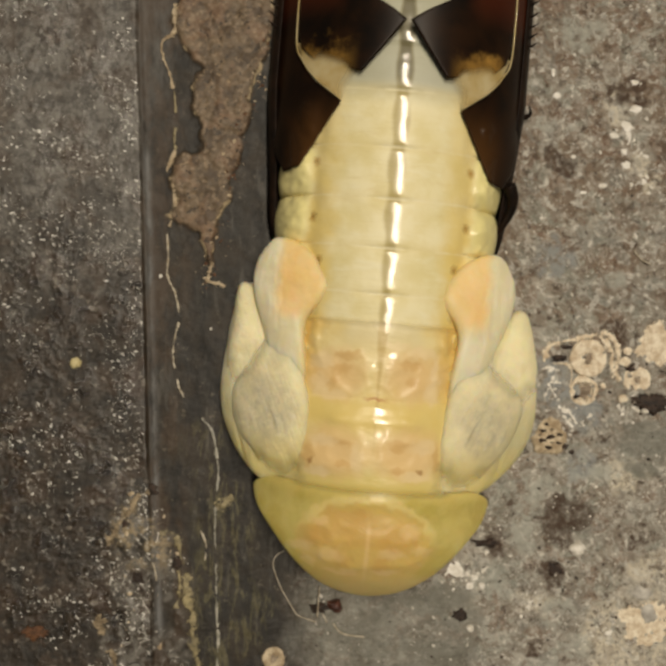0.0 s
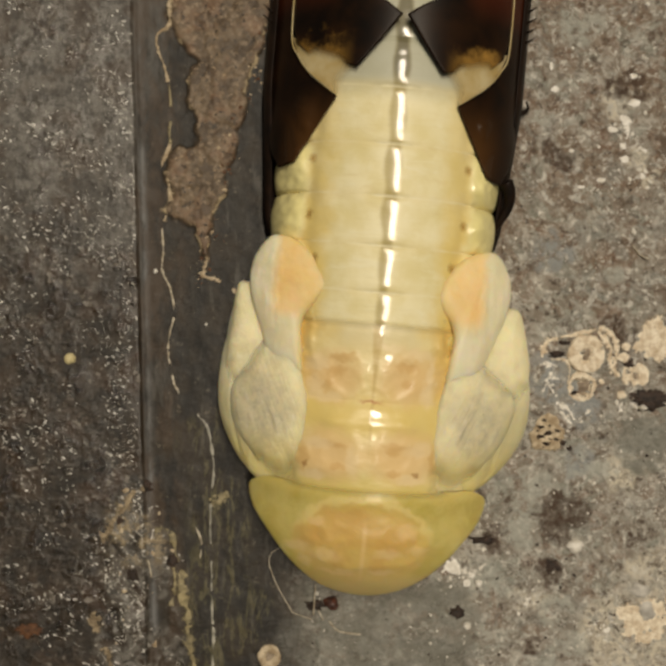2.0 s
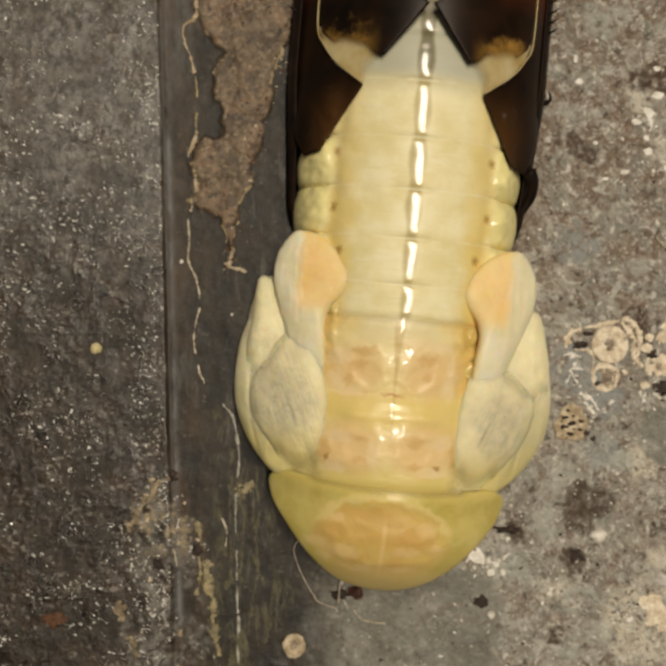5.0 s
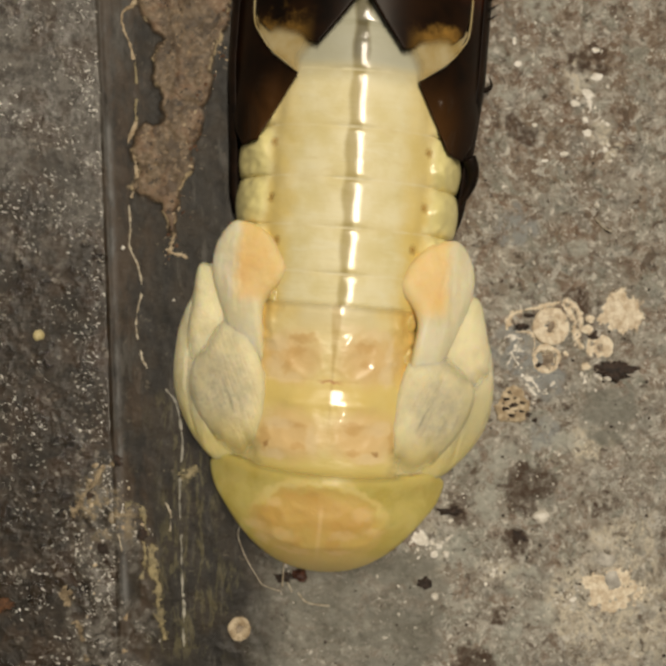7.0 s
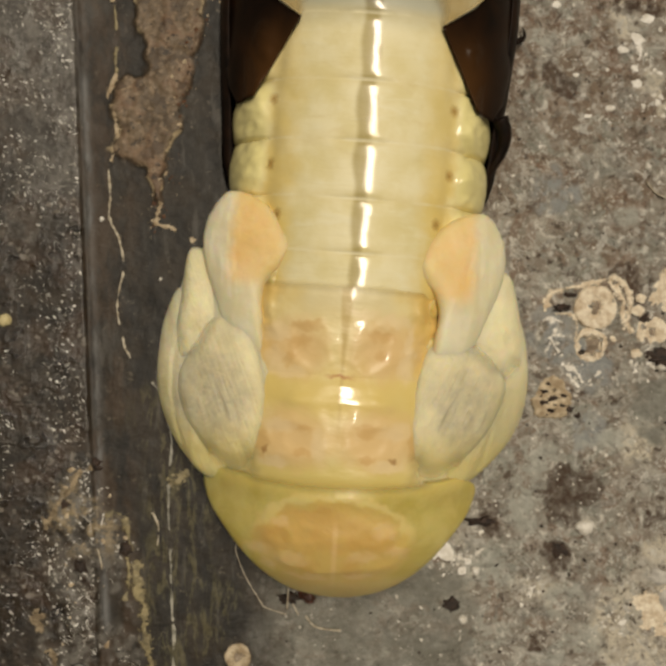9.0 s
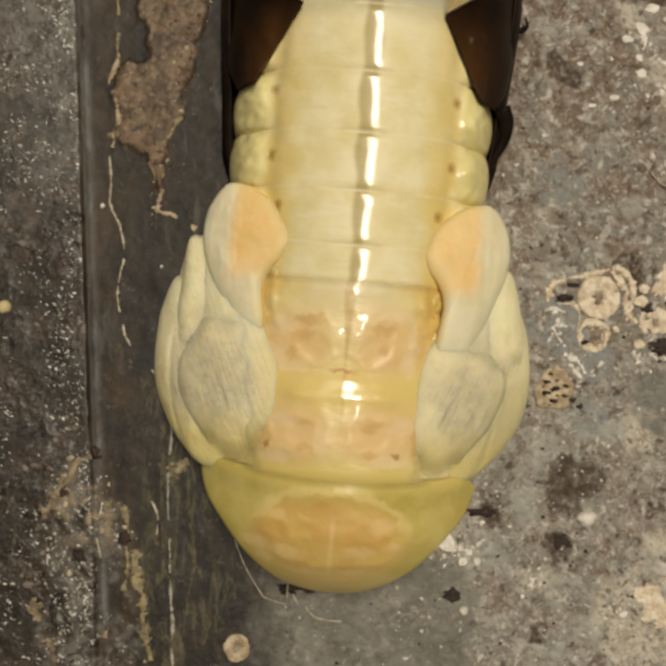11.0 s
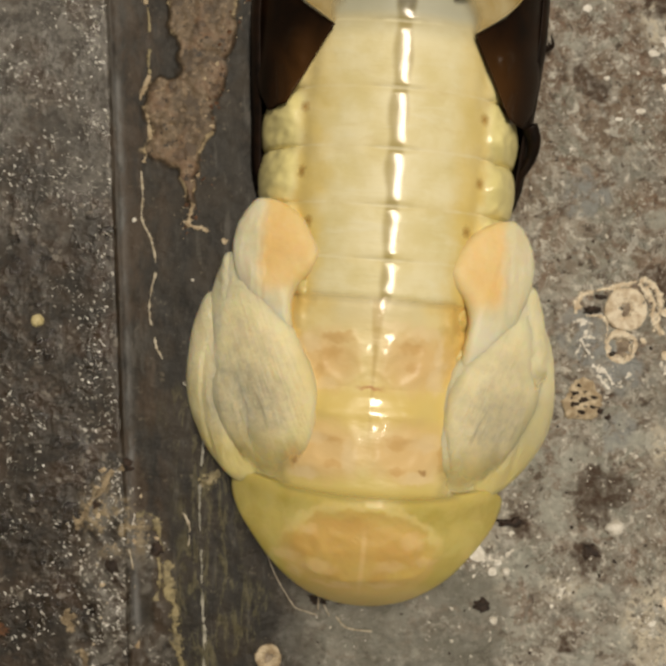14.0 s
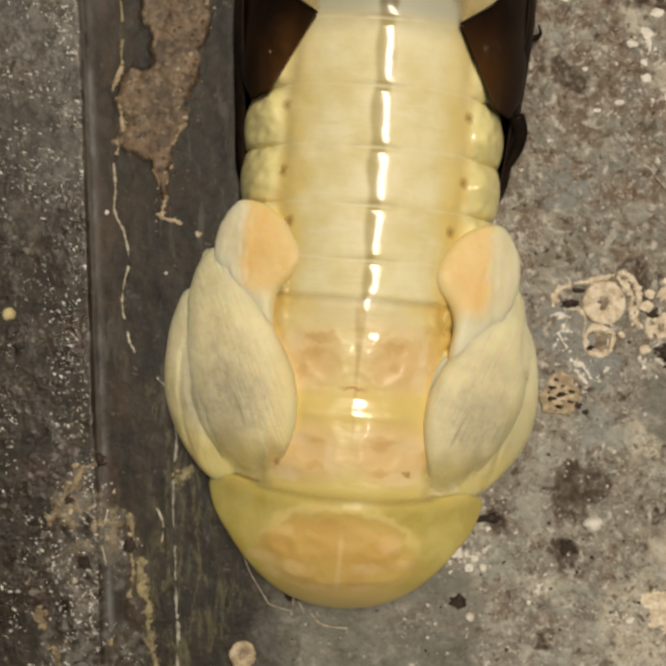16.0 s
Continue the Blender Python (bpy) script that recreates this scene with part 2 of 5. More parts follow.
def m_pronotum():
    m = Mat("yellow_shield_cuticle", 0.3)
    x, y, _ = m.xyz()
    u = m.math("SUBTRACT", x, 0.15)
    n = m.noise(0.8, 4, 0.6, None, 0.3)
    xy = m.bent(2.2, 0.28)
    dx = m.math("DIVIDE", m.math("SUBTRACT", xy[0], 0.1), 2.65)
    dy = m.math("DIVIDE", m.math("ADD", xy[1], 5.55), 1.85)
    r = m.math("SQRT", m.math("ADD", m.math("MULTIPLY", dx, dx), m.math("MULTIPLY", dy, dy)))
    c = m.mix(m.step(n, 0.3, 0.7), (0.52, 0.42, 0.10), (0.64, 0.54, 0.18))
    c = m.mix(m.math("MULTIPLY", m.step(r, 1.15, 0.75), 0.75), c, (0.72, 0.50, 0.16))
    c = m.mix(m.math("MULTIPLY", m.step(xy[1], -6.5, -7.2), 0.7), c, (0.66, 0.49, 0.18))
    brow = m.math("MULTIPLY", m.math("MULTIPLY", m.step(r, 0.88, 0.96), m.step(r, 1.10, 1.00)), m.step(y, -5.6, -4.6))
    c = m.mix(m.math("MULTIPLY", brow, 0.6), c, (0.78, 0.65, 0.28))
    c = m.blots(c, xy, [(-0.1, -5.05, 1.7, 0.6), (-0.6, -4.4, 0.9, 0.2), (-1.9, -5.4, 0.5, 0.35), (1.3, -5.35, 0.7, 0.3), (0.7, -6.2, 0.35, 0.3), (-0.7, -6.2, 0.3, 0.25)], (0.61, 0.38, 0.11), 0.6)
    c = m.blots(c, xy, [(-1.2, -6.0, 0.55, 0.25), (-2.4, -5.85, 0.4, 0.25), (1.1, -5.8, 0.45, 0.18), (1.75, -4.9, 0.35, 0.22), (2.2, -5.6, 0.3, 0.2), (-1.7, -4.75, 0.3, 0.16),
                        (0.9, -6.6, 0.5, 0.14), (-0.8, -6.75, 0.6, 0.14), (-2.0, -6.4, 0.25, 0.2)], (0.81, 0.60, 0.32), 0.45)
    mid = m.math("MULTIPLY", m.math("MULTIPLY", m.step(m.math("ABSOLUTE", u), 0.14, 0.02), m.step(y, -7.6, -6.0)), m.step(y, -4.4, -5.0))
    c = m.mix(m.math("MULTIPLY", mid, 0.5), c, (0.80, 0.60, 0.30))
    c = m.mix(m.math("MULTIPLY", m.step(y, -3.95, -3.3), 0.75), c, (0.70, 0.57, 0.18))
    m.bump(m.math("ADD", m.noise(0.75, 3, 0.6, None, 0.8), m.math("MULTIPLY", m.noise(1.6, 3, 0.6, None, 0.5), 0.5)), 0.07, 0.5)
    m.clear()
    return m.done(c, 0.45, 0.5, coat=0.12, coat_rough=0.2)


def m_wing(pale=(0.78, 0.70, 0.46), grey=(0.50, 0.465, 0.34), veins=0.0):
    m = Mat("soft_white_wing", 0.5)
    n = m.noise(1.0, 4, 0.6)
    c = m.mix(m.step(n, 0.3, 0.7), pale, tuple(min(1, v * 1.08 + 0.03) for v in pale))
    x, y, z = m.xyz()
    comb = m.t.nodes.new("ShaderNodeCombineXYZ")
    m.put(comb.inputs[0], m.math("MULTIPLY", m.math("ADD", m.math("ABSOLUTE", x), m.math("MULTIPLY", y, -0.45)), 2.8))
    m.put(comb.inputs[1], m.math("MULTIPLY", y, 0.22))
    fine = m.noise(2.6, 3, 0.55, None, 0.25, comb.outputs[0])
    if veins:
        x, y, _ = m.xyz()
        a = m.math("ABSOLUTE", x)
        dx = m.math("DIVIDE", m.math("SUBTRACT", a, 4.35), 1.75)
        dy = m.math("DIVIDE", m.math("ADD", y, 0.9), 2.3)
        r = m.math("SQRT", m.math("ADD", m.math("MULTIPLY", dx, dx), m.math("MULTIPLY", dy, dy)))
        r = m.math("ADD", r, m.math("MULTIPLY_ADD", n, 0.8, -0.4))
        core = m.step(r, 1.25, 0.15)
        inner = m.step(r, 0.75, 0.3)
        haze = m.noise(2.4, 5, 0.7)
        c = m.mix(m.math("MULTIPLY", core, m.math("MULTIPLY_ADD", m.step(haze, 0.35, 0.65), 0.30, 0.48)), c, grey)
        c = m.mix(m.math("MULTIPLY", m.math("MULTIPLY", m.step(fine, 0.54, 0.72), inner), veins * 0.8), c, (0.31, 0.27, 0.18))
        dots = m.noise(3.4, 3, 0.6, None, 0.6)
        c = m.mix(m.math("MULTIPLY", m.math("MULTIPLY", m.step(dots, 0.68, 0.73), core), 0.45), c, (0.20, 0.16, 0.09))
        c = m.mix(m.math("MULTIPLY", m.step(a, 3.1, 2.5), 0.45), c, (0.76, 0.62, 0.28))
        green = m.math("MULTIPLY", m.step(m.math("MULTIPLY_ADD", y, -0.28, a), 5.35, 5.95), m.step(y, 0.8, -0.8))
        c = m.mix(m.math("MULTIPLY", green, 0.6), c, (0.54, 0.49, 0.24))
    x, y, _ = m.xyz()
    c = m.mix(m.math("MULTIPLY", m.step(y, -1.2, -2.9), 0.85), c, (0.69, 0.585, 0.235))
    m.bump(m.math("ADD", fine, m.math("MULTIPLY", m.noise(2.6, 6, 0.68), 1.6)) if veins else m.noise(2.5, 4), 0.10, 0.55)
    m.clear()
    return m.done(c, 0.5, 0.6, (0.9, 0.65, 0.35))


def m_hind():
    m = Mat("orange_and_white_wing_bud", 0.5)
    x, y, _ = m.xyz()
    n = m.noise(1.0, 4, 0.6)
    c = m.mix(m.step(n, 0.3, 0.7), (0.76, 0.69, 0.46), (0.84, 0.78, 0.58))
    ax = m.math("ADD", m.math("ABSOLUTE", x), m.math("MULTIPLY_ADD", m.noise(1.0, 4, 0.6, None, 0.0, m.twin()), 0.5, -0.25))
    o = m.math("MULTIPLY", m.step(ax, 4.3, 3.8), m.step(m.math("MULTIPLY_ADD", n, 0.8, y), 2.9, 3.7))
    c = m.mix(o, c, m.mix(m.step(n, 0.3, 0.7), (0.88, 0.61, 0.25), (0.91, 0.68, 0.34)))
    c = m.mix(m.math("MULTIPLY", m.math("MULTIPLY", m.step(ax, 3.3, 2.7), m.step(y, 3.4, 2.8)), 0.7), c, (0.76, 0.56, 0.22))
    m.bump(m.noise(3.5, 4), 0.05, 0.4)
    return m.done(c, 0.5, 0.6, (0.9, 0.6, 0.3))


def m_plain(name, a, b, scale=2.0, rough=0.6, bump=0.05, coat=0.0, film=0.0, most=1.0):
    m = Mat(name, rough)
    n = m.noise(scale, 5, 0.6)
    m.bump(m.noise(scale * 2.3, 4), bump, 0.7)
    if film:
        m.clear(film if film > 0.1 else 0.0, most)
    return m.done(m.mix(m.step(n, 0.3, 0.7), a, b), rough, coat=coat)


def m_shell():
    m = Mat("brown_shed_skin", 0.15)
    x, y, _ = m.xyz()
    ax = m.math("ABSOLUTE", x)
    n = m.noise(0.6, 4)
    c = m.mix(m.step(n, 0.3, 0.7), (0.006, 0.004, 0.003), (0.020, 0.009, 0.004))
    warm = m.math("MULTIPLY", m.step(ax, 4.6, 3.2), m.step(y, 11.8, 9.5))
    c = m.mix(m.math("MULTIPLY", warm, 0.8), c, (0.080, 0.036, 0.011))
    red = m.math("MULTIPLY", m.step(ax, 2.0, 3.0), m.step(y, 14.2, 15.6))
    c = m.mix(m.math("MULTIPLY", red, 0.7), c, (0.06, 0.014, 0.006))
    edge = m.math("MULTIPLY", m.step(m.math("ADD", y, m.math("MULTIPLY_ADD", m.noise(1.0, 4, 0.6), 2.6, -1.3)), 13.6, 12.6), m.step(m.math("MULTIPLY_ADD", ax, -0.75, y), 9.95, 10.15))
    edge = m.math("MULTIPLY", edge, m.math("MULTIPLY", m.step(ax, 1.6, 2.8), m.step(ax, 4.1, 3.6)))
    c = m.mix(m.math("MULTIPLY", edge, 0.9), c, (0.36, 0.20, 0.045))
    m.b.inputs["Specular IOR Level"].default_value = 0.09
    m.clear()
    return m.done(c, 0.33)


def m_gold():
    m = Mat("clear_amber_skin", 0.12)
    n = m.noise(1.0, 3)
    c = m.mix(m.step(n, 0.3, 0.7), (0.62, 0.46, 0.18), (0.78, 0.66, 0.38))
    m.clear(0.0, 0.5)
    return m.done(c, 0.12, coat=0.5, coat_rough=0.04)


TERGITE, SIDE, AMBER, NOTUM, SHIELD = m_tergite(), m_side(), m_membrane(), m_notum(), m_pronotum()
LOBE, HIND, SHELL_M, GOLD = m_wing((0.83, 0.745, 0.475), (0.46, 0.43, 0.31), 0.8), m_hind(), m_shell(), m_gold()
BLACK = m_plain("blackish_brown_skin", (0.006, 0.004, 0.003), (0.018, 0.009, 0.005), 1.5, 0.5, 0.02)
BLACK.node_tree.nodes["Principled BSDF"].inputs["Specular IOR Level"].default_value = 0.15
SPOT = m_plain("brown_spot", (0.46, 0.27, 0.06), (0.56, 0.37, 0.11), 4.0, 0.4, 0.01, film=0.01, most=0.55)
CHALK = m_plain("chalky_cream_crust", (0.56, 0.44, 0.30), (0.90, 0.81, 0.65), 3.2, 0.8, 0.14, film=2.2)
HOLLOW = m_plain("grey_brown_hollow", (0.16, 0.12, 0.085), (0.40, 0.33, 0.25), 3.0, 0.8, 0.12)
TAN = m_plain("tan_crust", (0.30, 0.22, 0.13), (0.62, 0.52, 0.37), 3.0, 0.8, 0.12, film=2.2)
WHITE_F = m_plain("white_flaky_crust", (0.62, 0.58, 0.50), (0.88, 0.85, 0.80), 4.0, 0.6, 0.05, film=2.2)
WHITE = m_plain("white_grit", (0.62, 0.58, 0.50), (0.85, 0.82, 0.76), 4.0, 0.6, 0.05)
DARK = m_plain("dark_brown_debris", (0.012, 0.008, 0.006), (0.05, 0.028, 0.018), 5.0, 0.55, 0.1)
RUST = m_plain("rust_brown_crumb", (0.045, 0.020, 0.010), (0.15, 0.066, 0.026), 5.0, 0.7, 0.1)
TAN_F = m_plain("dull_tan_crust", (0.13, 0.095, 0.055), (0.40, 0.32, 0.21), 3.0, 0.8, 0.12, film=2.6)
RUST_D = m_plain("dark_red_crumb", (0.03, 0.010, 0.006), (0.12, 0.040, 0.020), 5.0, 0.3, 0.1, 0.3)
THREAD = m_plain("pale_fibre", (0.30, 0.245, 0.165), (0.66, 0.60, 0.48), 4.0, 0.5, 0.02, film=2.2)
GLUE = m_plain("dried_glue", (0.14, 0.135, 0.105), (0.46, 0.44, 0.37), 2.0, 0.35, 0.05, film=2.2)
CHIP = m_plain("pale_grey_chip", (0.30, 0.28, 0.25), (0.66, 0.63, 0.57), 1.3, 0.6, 0.06)
OLIVE = m_plain("olive_film", (0.10, 0.08, 0.035), (0.36, 0.30, 0.16), 3.0, 0.5, 0.06, film=2.2)
YELLOW = m_plain("pale_yellow_crumb", (0.50, 0.42, 0.20), (0.66, 0.58, 0.34), 5.0, 0.6, 0.04)


# ---- mesh helpers ----
def part(name, bm, material, parent=None, label=""):
    """Links a bmesh, drawn in millimetres, as one mesh object."""
    me = bpy.data.meshes.new(name)
    bmesh.ops.scale(bm, vec=(MM, MM, MM), verts=bm.verts)
    bmesh.ops.recalc_face_normals(bm, faces=bm.faces)
    bm.to_mesh(me)
    bm.free()
    me.polygons.foreach_set("use_smooth", [True] * len(me.polygons))
    me.materials.append(material)
    ob = new(name, me)
    if parent:
        ob.parent = parent
    return tagged(ob, label)


def ring_curve(pts, n):
    """A closed smooth curve through pts, n points on it at even lengths."""
    p = np.array(pts, float)
    k = len(p)
    out = []
    for i in range(k):
        a, b, c, d = p[i - 1], p[i], p[(i + 1) % k], p[(i + 2) % k]
        for s in np.linspace(0, 1, 24, endpoint=False):
            out.append(0.5 * (2 * b + (c - a) * s + (2 * a - 5 * b + 4 * c - d) * s * s + (3 * b - a - 3 * c + d) * s ** 3))
    q = np.array(out + out[:1])
    length = np.concatenate([[0], np.cumsum(np.linalg.norm(np.diff(q, axis=0), axis=1))])
    at = np.linspace(0, length[-1], n, endpoint=False)
    return np.stack([np.interp(at, length, q[:, i]) for i in range(2)], 1)


def cushion(pts, base, swell, thick=0.4, n=64, rings=12, power=2.4, centre=None, rough=0.0, seed=0, straight=False, thin=None, band=0.22, round_=0.56, veil=None):
    """A padded plate: its outline pts, the height of its rim base(x, y), its swelling in the middle, its thickness below the rim.
    thin(x, y): where the rim thins out to a clear film, over a band of the plate. veil(x, y, z): the same, place by place."""
    rng = random.Random(seed)
    bm = bmesh.new()
    if straight:
        q = np.array([np.array(a) + (np.array(b) - np.array(a)) * s for a, b in zip(pts, pts[1:] + pts[:1]) for s in np.linspace(0, 1, max(2, n // len(pts)), endpoint=False)])
    else:
        q = ring_curve(pts, n)
    n = len(q)
    c = np.array(centre) if centre else q.mean(0)
    if rough:
        q = c + (q - c) * np.array([[1 + rng.uniform(-rough, rough)] for _ in range(n)])
    f = base if callable(base) else (lambda x, y: base)
    loops = []
    film = bm.verts.layers.float.new("film")
    low = [bm.verts.new((*(c + (p - c) * 0.985), f(*p) - thick)) for p in q]
    if thin:
        for v, p in zip(low, q):
            v[film] = thin(*p)
    if veil:
        for v, p in zip(low, q):
            v[film] = max(v[film], veil(*p, v.co.z))
    loops.append(low)
    for j in range(rings):
        s = 1 - j / rings
        s = s ** 0.8
        z = swell * (1 - s ** power) ** round_
        loop = []
        for p in q:
            x, y = c + (p - c) * s
            jag = rng.uniform(-1, 1) * rough * 0.6 * abs(swell) if rough and j else 0
            loop.append(bm.verts.new((x, y, f(x, y) + z + jag)))
            if thin:
                loop[-1][film] = thin(*p) * max(0.0, (s - 1 + band) / band)
            if veil:
                loop[-1][film] = max(loop[-1][film], veil(x, y, loop[-1].co.z))
        loops.append(loop)
    for a, b in zip(loops, loops[1:]):
        for i in range(n):
            bm.faces.new((a[i], a[(i + 1) % n], b[(i + 1) % n], b[i]))
    top = bm.verts.new((*c, f(*c) + swell))
    bot = bm.verts.new((*c, f(*c) - thick))
    for i in range(n):
        bm.faces.new((loops[-1][i], loops[-1][(i + 1) % n], top))
        bm.faces.new((low[(i + 1) % n], low[i], bot))
    return bm


def tube(pts, radii, sides=8):
    """A round strand along pts."""
    bm = bmesh.new()
    p = [Vector(v) for v in pts]
    loops = []
    for i, v in enumerate(p):
        d = (p[min(i + 1, len(p) - 1)] - p[max(i - 1, 0)]).normalized()
        a = d.cross(Vector((0, 0, 1)))
        a = a.normalized() if a.length > 1e-4 else Vector((1, 0, 0))
        b = d.cross(a)
        r = radii[i] if isinstance(radii, (list, tuple)) else radii
        loops.append([bm.verts.new(v + (a * math.cos(k * math.tau / sides) + b * math.sin(k * math.tau / sides)) * r) for k in range(sides)])
    for a, b in zip(loops, loops[1:]):
        for k in range(sides):
            bm.faces.new((a[k], a[(k + 1) % sides], b[(k + 1) % sides], b[k]))
    bm.faces.new(loops[0][::-1])
    bm.faces.new(loops[-1])
    return bm


def smooth_line(pts, per=8, jitter=0.0, seed=0):
    """Points along an open smooth line through pts."""
    rng = random.Random(seed)
    p = [Vector(pts[0])] + [Vector(v) for v in pts] + [Vector(pts[-1])]
    out = []
    for i in range(1, len(p) - 2):
        a, b, c, d = p[i - 1:i + 3]
        for k in range(per):
            s = k / per
            v = 0.5 * (2 * b + (c - a) * s + (2 * a - 5 * b + 4 * c - d) * s * s + (3 * b - a - 3 * c + d) * s ** 3)
            out.append(v + Vector((rng.uniform(-jitter, jitter), rng.uniform(-jitter, jitter), 0)))
    return out + [p[-1]]


# ---- ground ----
def lattice(x, y, seed):
    """Smooth value noise in 0..1 on arrays."""
    xi, yi = np.floor(x).astype(np.int64), np.floor(y).astype(np.int64)
    fx, fy = x - xi, y - yi
    fx, fy = fx * fx * (3 - 2 * fx), fy * fy * (3 - 2 * fy)

    def h(a, b):
        v = np.sin(a * 127.1 + b * 311.7 + seed * 74.7) * 43758.5453
        return v - np.floor(v)

    top = h(xi, yi) * (1 - fx) + h(xi + 1, yi) * fx
    low = h(xi, yi + 1) * (1 - fx) + h(xi + 1, yi + 1) * fx
    return top * (1 - fy) + low * fy


def fbm(x, y, scale, seed, octaves=5, gain=0.55):
    total, amp, norm = 0, 1.0, 0
    for k in range(octaves):
        total = total + amp * lattice(x * scale * 2 ** k + 17.3 * k, y * scale * 2 ** k - 9.1 * k, seed + k)
        norm += amp
        amp *= gain
    return total / norm


def soft(v, lo, hi):
    s = np.clip((v - lo) / (hi - lo), 0, 1)
    return s * s * (3 - 2 * s)


def inside(x, y, poly):
    """Signed distance in millimetres to a polygon, positive inside."""
    d = np.full(x.shape, 1e9)
    odd = np.zeros(x.shape, bool)
    for (ax, ay), (bx, by) in zip(poly, poly[1:] + poly[:1]):
        ex, ey = bx - ax, by - ay
        s = np.clip(((x - ax) * ex + (y - ay) * ey) / (ex * ex + ey * ey), 0, 1)
        d = np.minimum(d, np.hypot(x - ax - s * ex, y - ay - s * ey))
        if ey:
            odd ^= ((ay > y) != (by > y)) & (x < ex * (y - ay) / ey + ax)
    return np.where(odd, d, -d)


CRUST = [(-6.7, 20), (-6.65, 13.9), (-6.75, 12.6), (-5.95, 11.6), (-5.75, 8.0), (-6.8, 6.9), (-6.95, 5.0), (-6.1, 4.6),
         (-5.4, 3.3), (-5.3, 2.0), (-4.95, 3.3), (-4.2, 6.4), (-3.5, 9.2), (-2.6, 11.9), (-2.3, 14), (-2.3, 20)]
FOOT = [(-9.2, -7.6), (-8.2, -6.6), (-7.2, -7.2), (-6.6, -9.0), (-6.3, -11.5), (-5.9, -16), (-9.2, -16), (-9.6, -12.5), (-9.3, -9.8)]


def edge_x(y):
    """The line at which the dark slab ends."""
    return -7.83 - 0.0254 * y


def seam_x(y):
    """The line at which the filled joint meets the concrete."""
    return np.interp(y, [-40, -14, -11, -8, -4, 5, 14, 40], [-1.2, -1.2, -0.9, -1.0, 0.0, 1.0, 1.0, 1.0])


def ground_height(x, y):
    w = fbm(x, y, 0.9, 3, 4) - 0.5
    slab = soft(edge_x(y) - x + w * 0.12, 0.0, 0.16)
    conc = soft(x - seam_x(y) + w * 1.4, -0.2 - 1.3 * soft(-y, 8.0, 11.0), 0.5 + 0.6 * soft(-y, 8.0, 11.0))
    crust = soft(inside(x + w * 1.6, y + (fbm(x, y, 0.9, 9, 4) - 0.5) * 1.6, CRUST), -0.03, 0.18)
    foot = soft(inside(x + w * 2.2, y + w * 1.8, FOOT), -0.25, 0.5) * soft(fbm(x, y, 1.1, 21, 4), 0.36, 0.52)
    joint = np.clip(1 - slab - conc, 0, 1)
    lip = np.exp(-((x - edge_x(y) - 0.18 + w * 0.1) / 0.13) ** 2)
    z = slab * (0.04 * fbm(x, y, 2.6, 31, 4) + 0.12 * fbm(x, y, 0.25, 33, 2) - 0.08)
    z = z + conc * (0.50 * (fbm(x, y, 0.55, 41, 6, 0.62) - 0.5) + 0.20 * (fbm(x, y, 3.2, 47, 3) - 0.5))
    z = z + joint * (-0.16 + 0.12 * (fbm(x, y, 0.6, 51, 4) - 0.5) + 0.04 * (fbm(x, y, 2.5, 53, 3) - 0.5)) + 0.05 * lip * (1 - slab)
    z = z + crust * (0.12 + 0.40 * (fbm(x, y, 1.5, 61, 6, 0.72) - 0.4))
    z = z + foot * 0.14 * fbm(x, y, 1.8, 71, 4)
    return z, slab, conc, crust, foot, lip * (1 - slab)


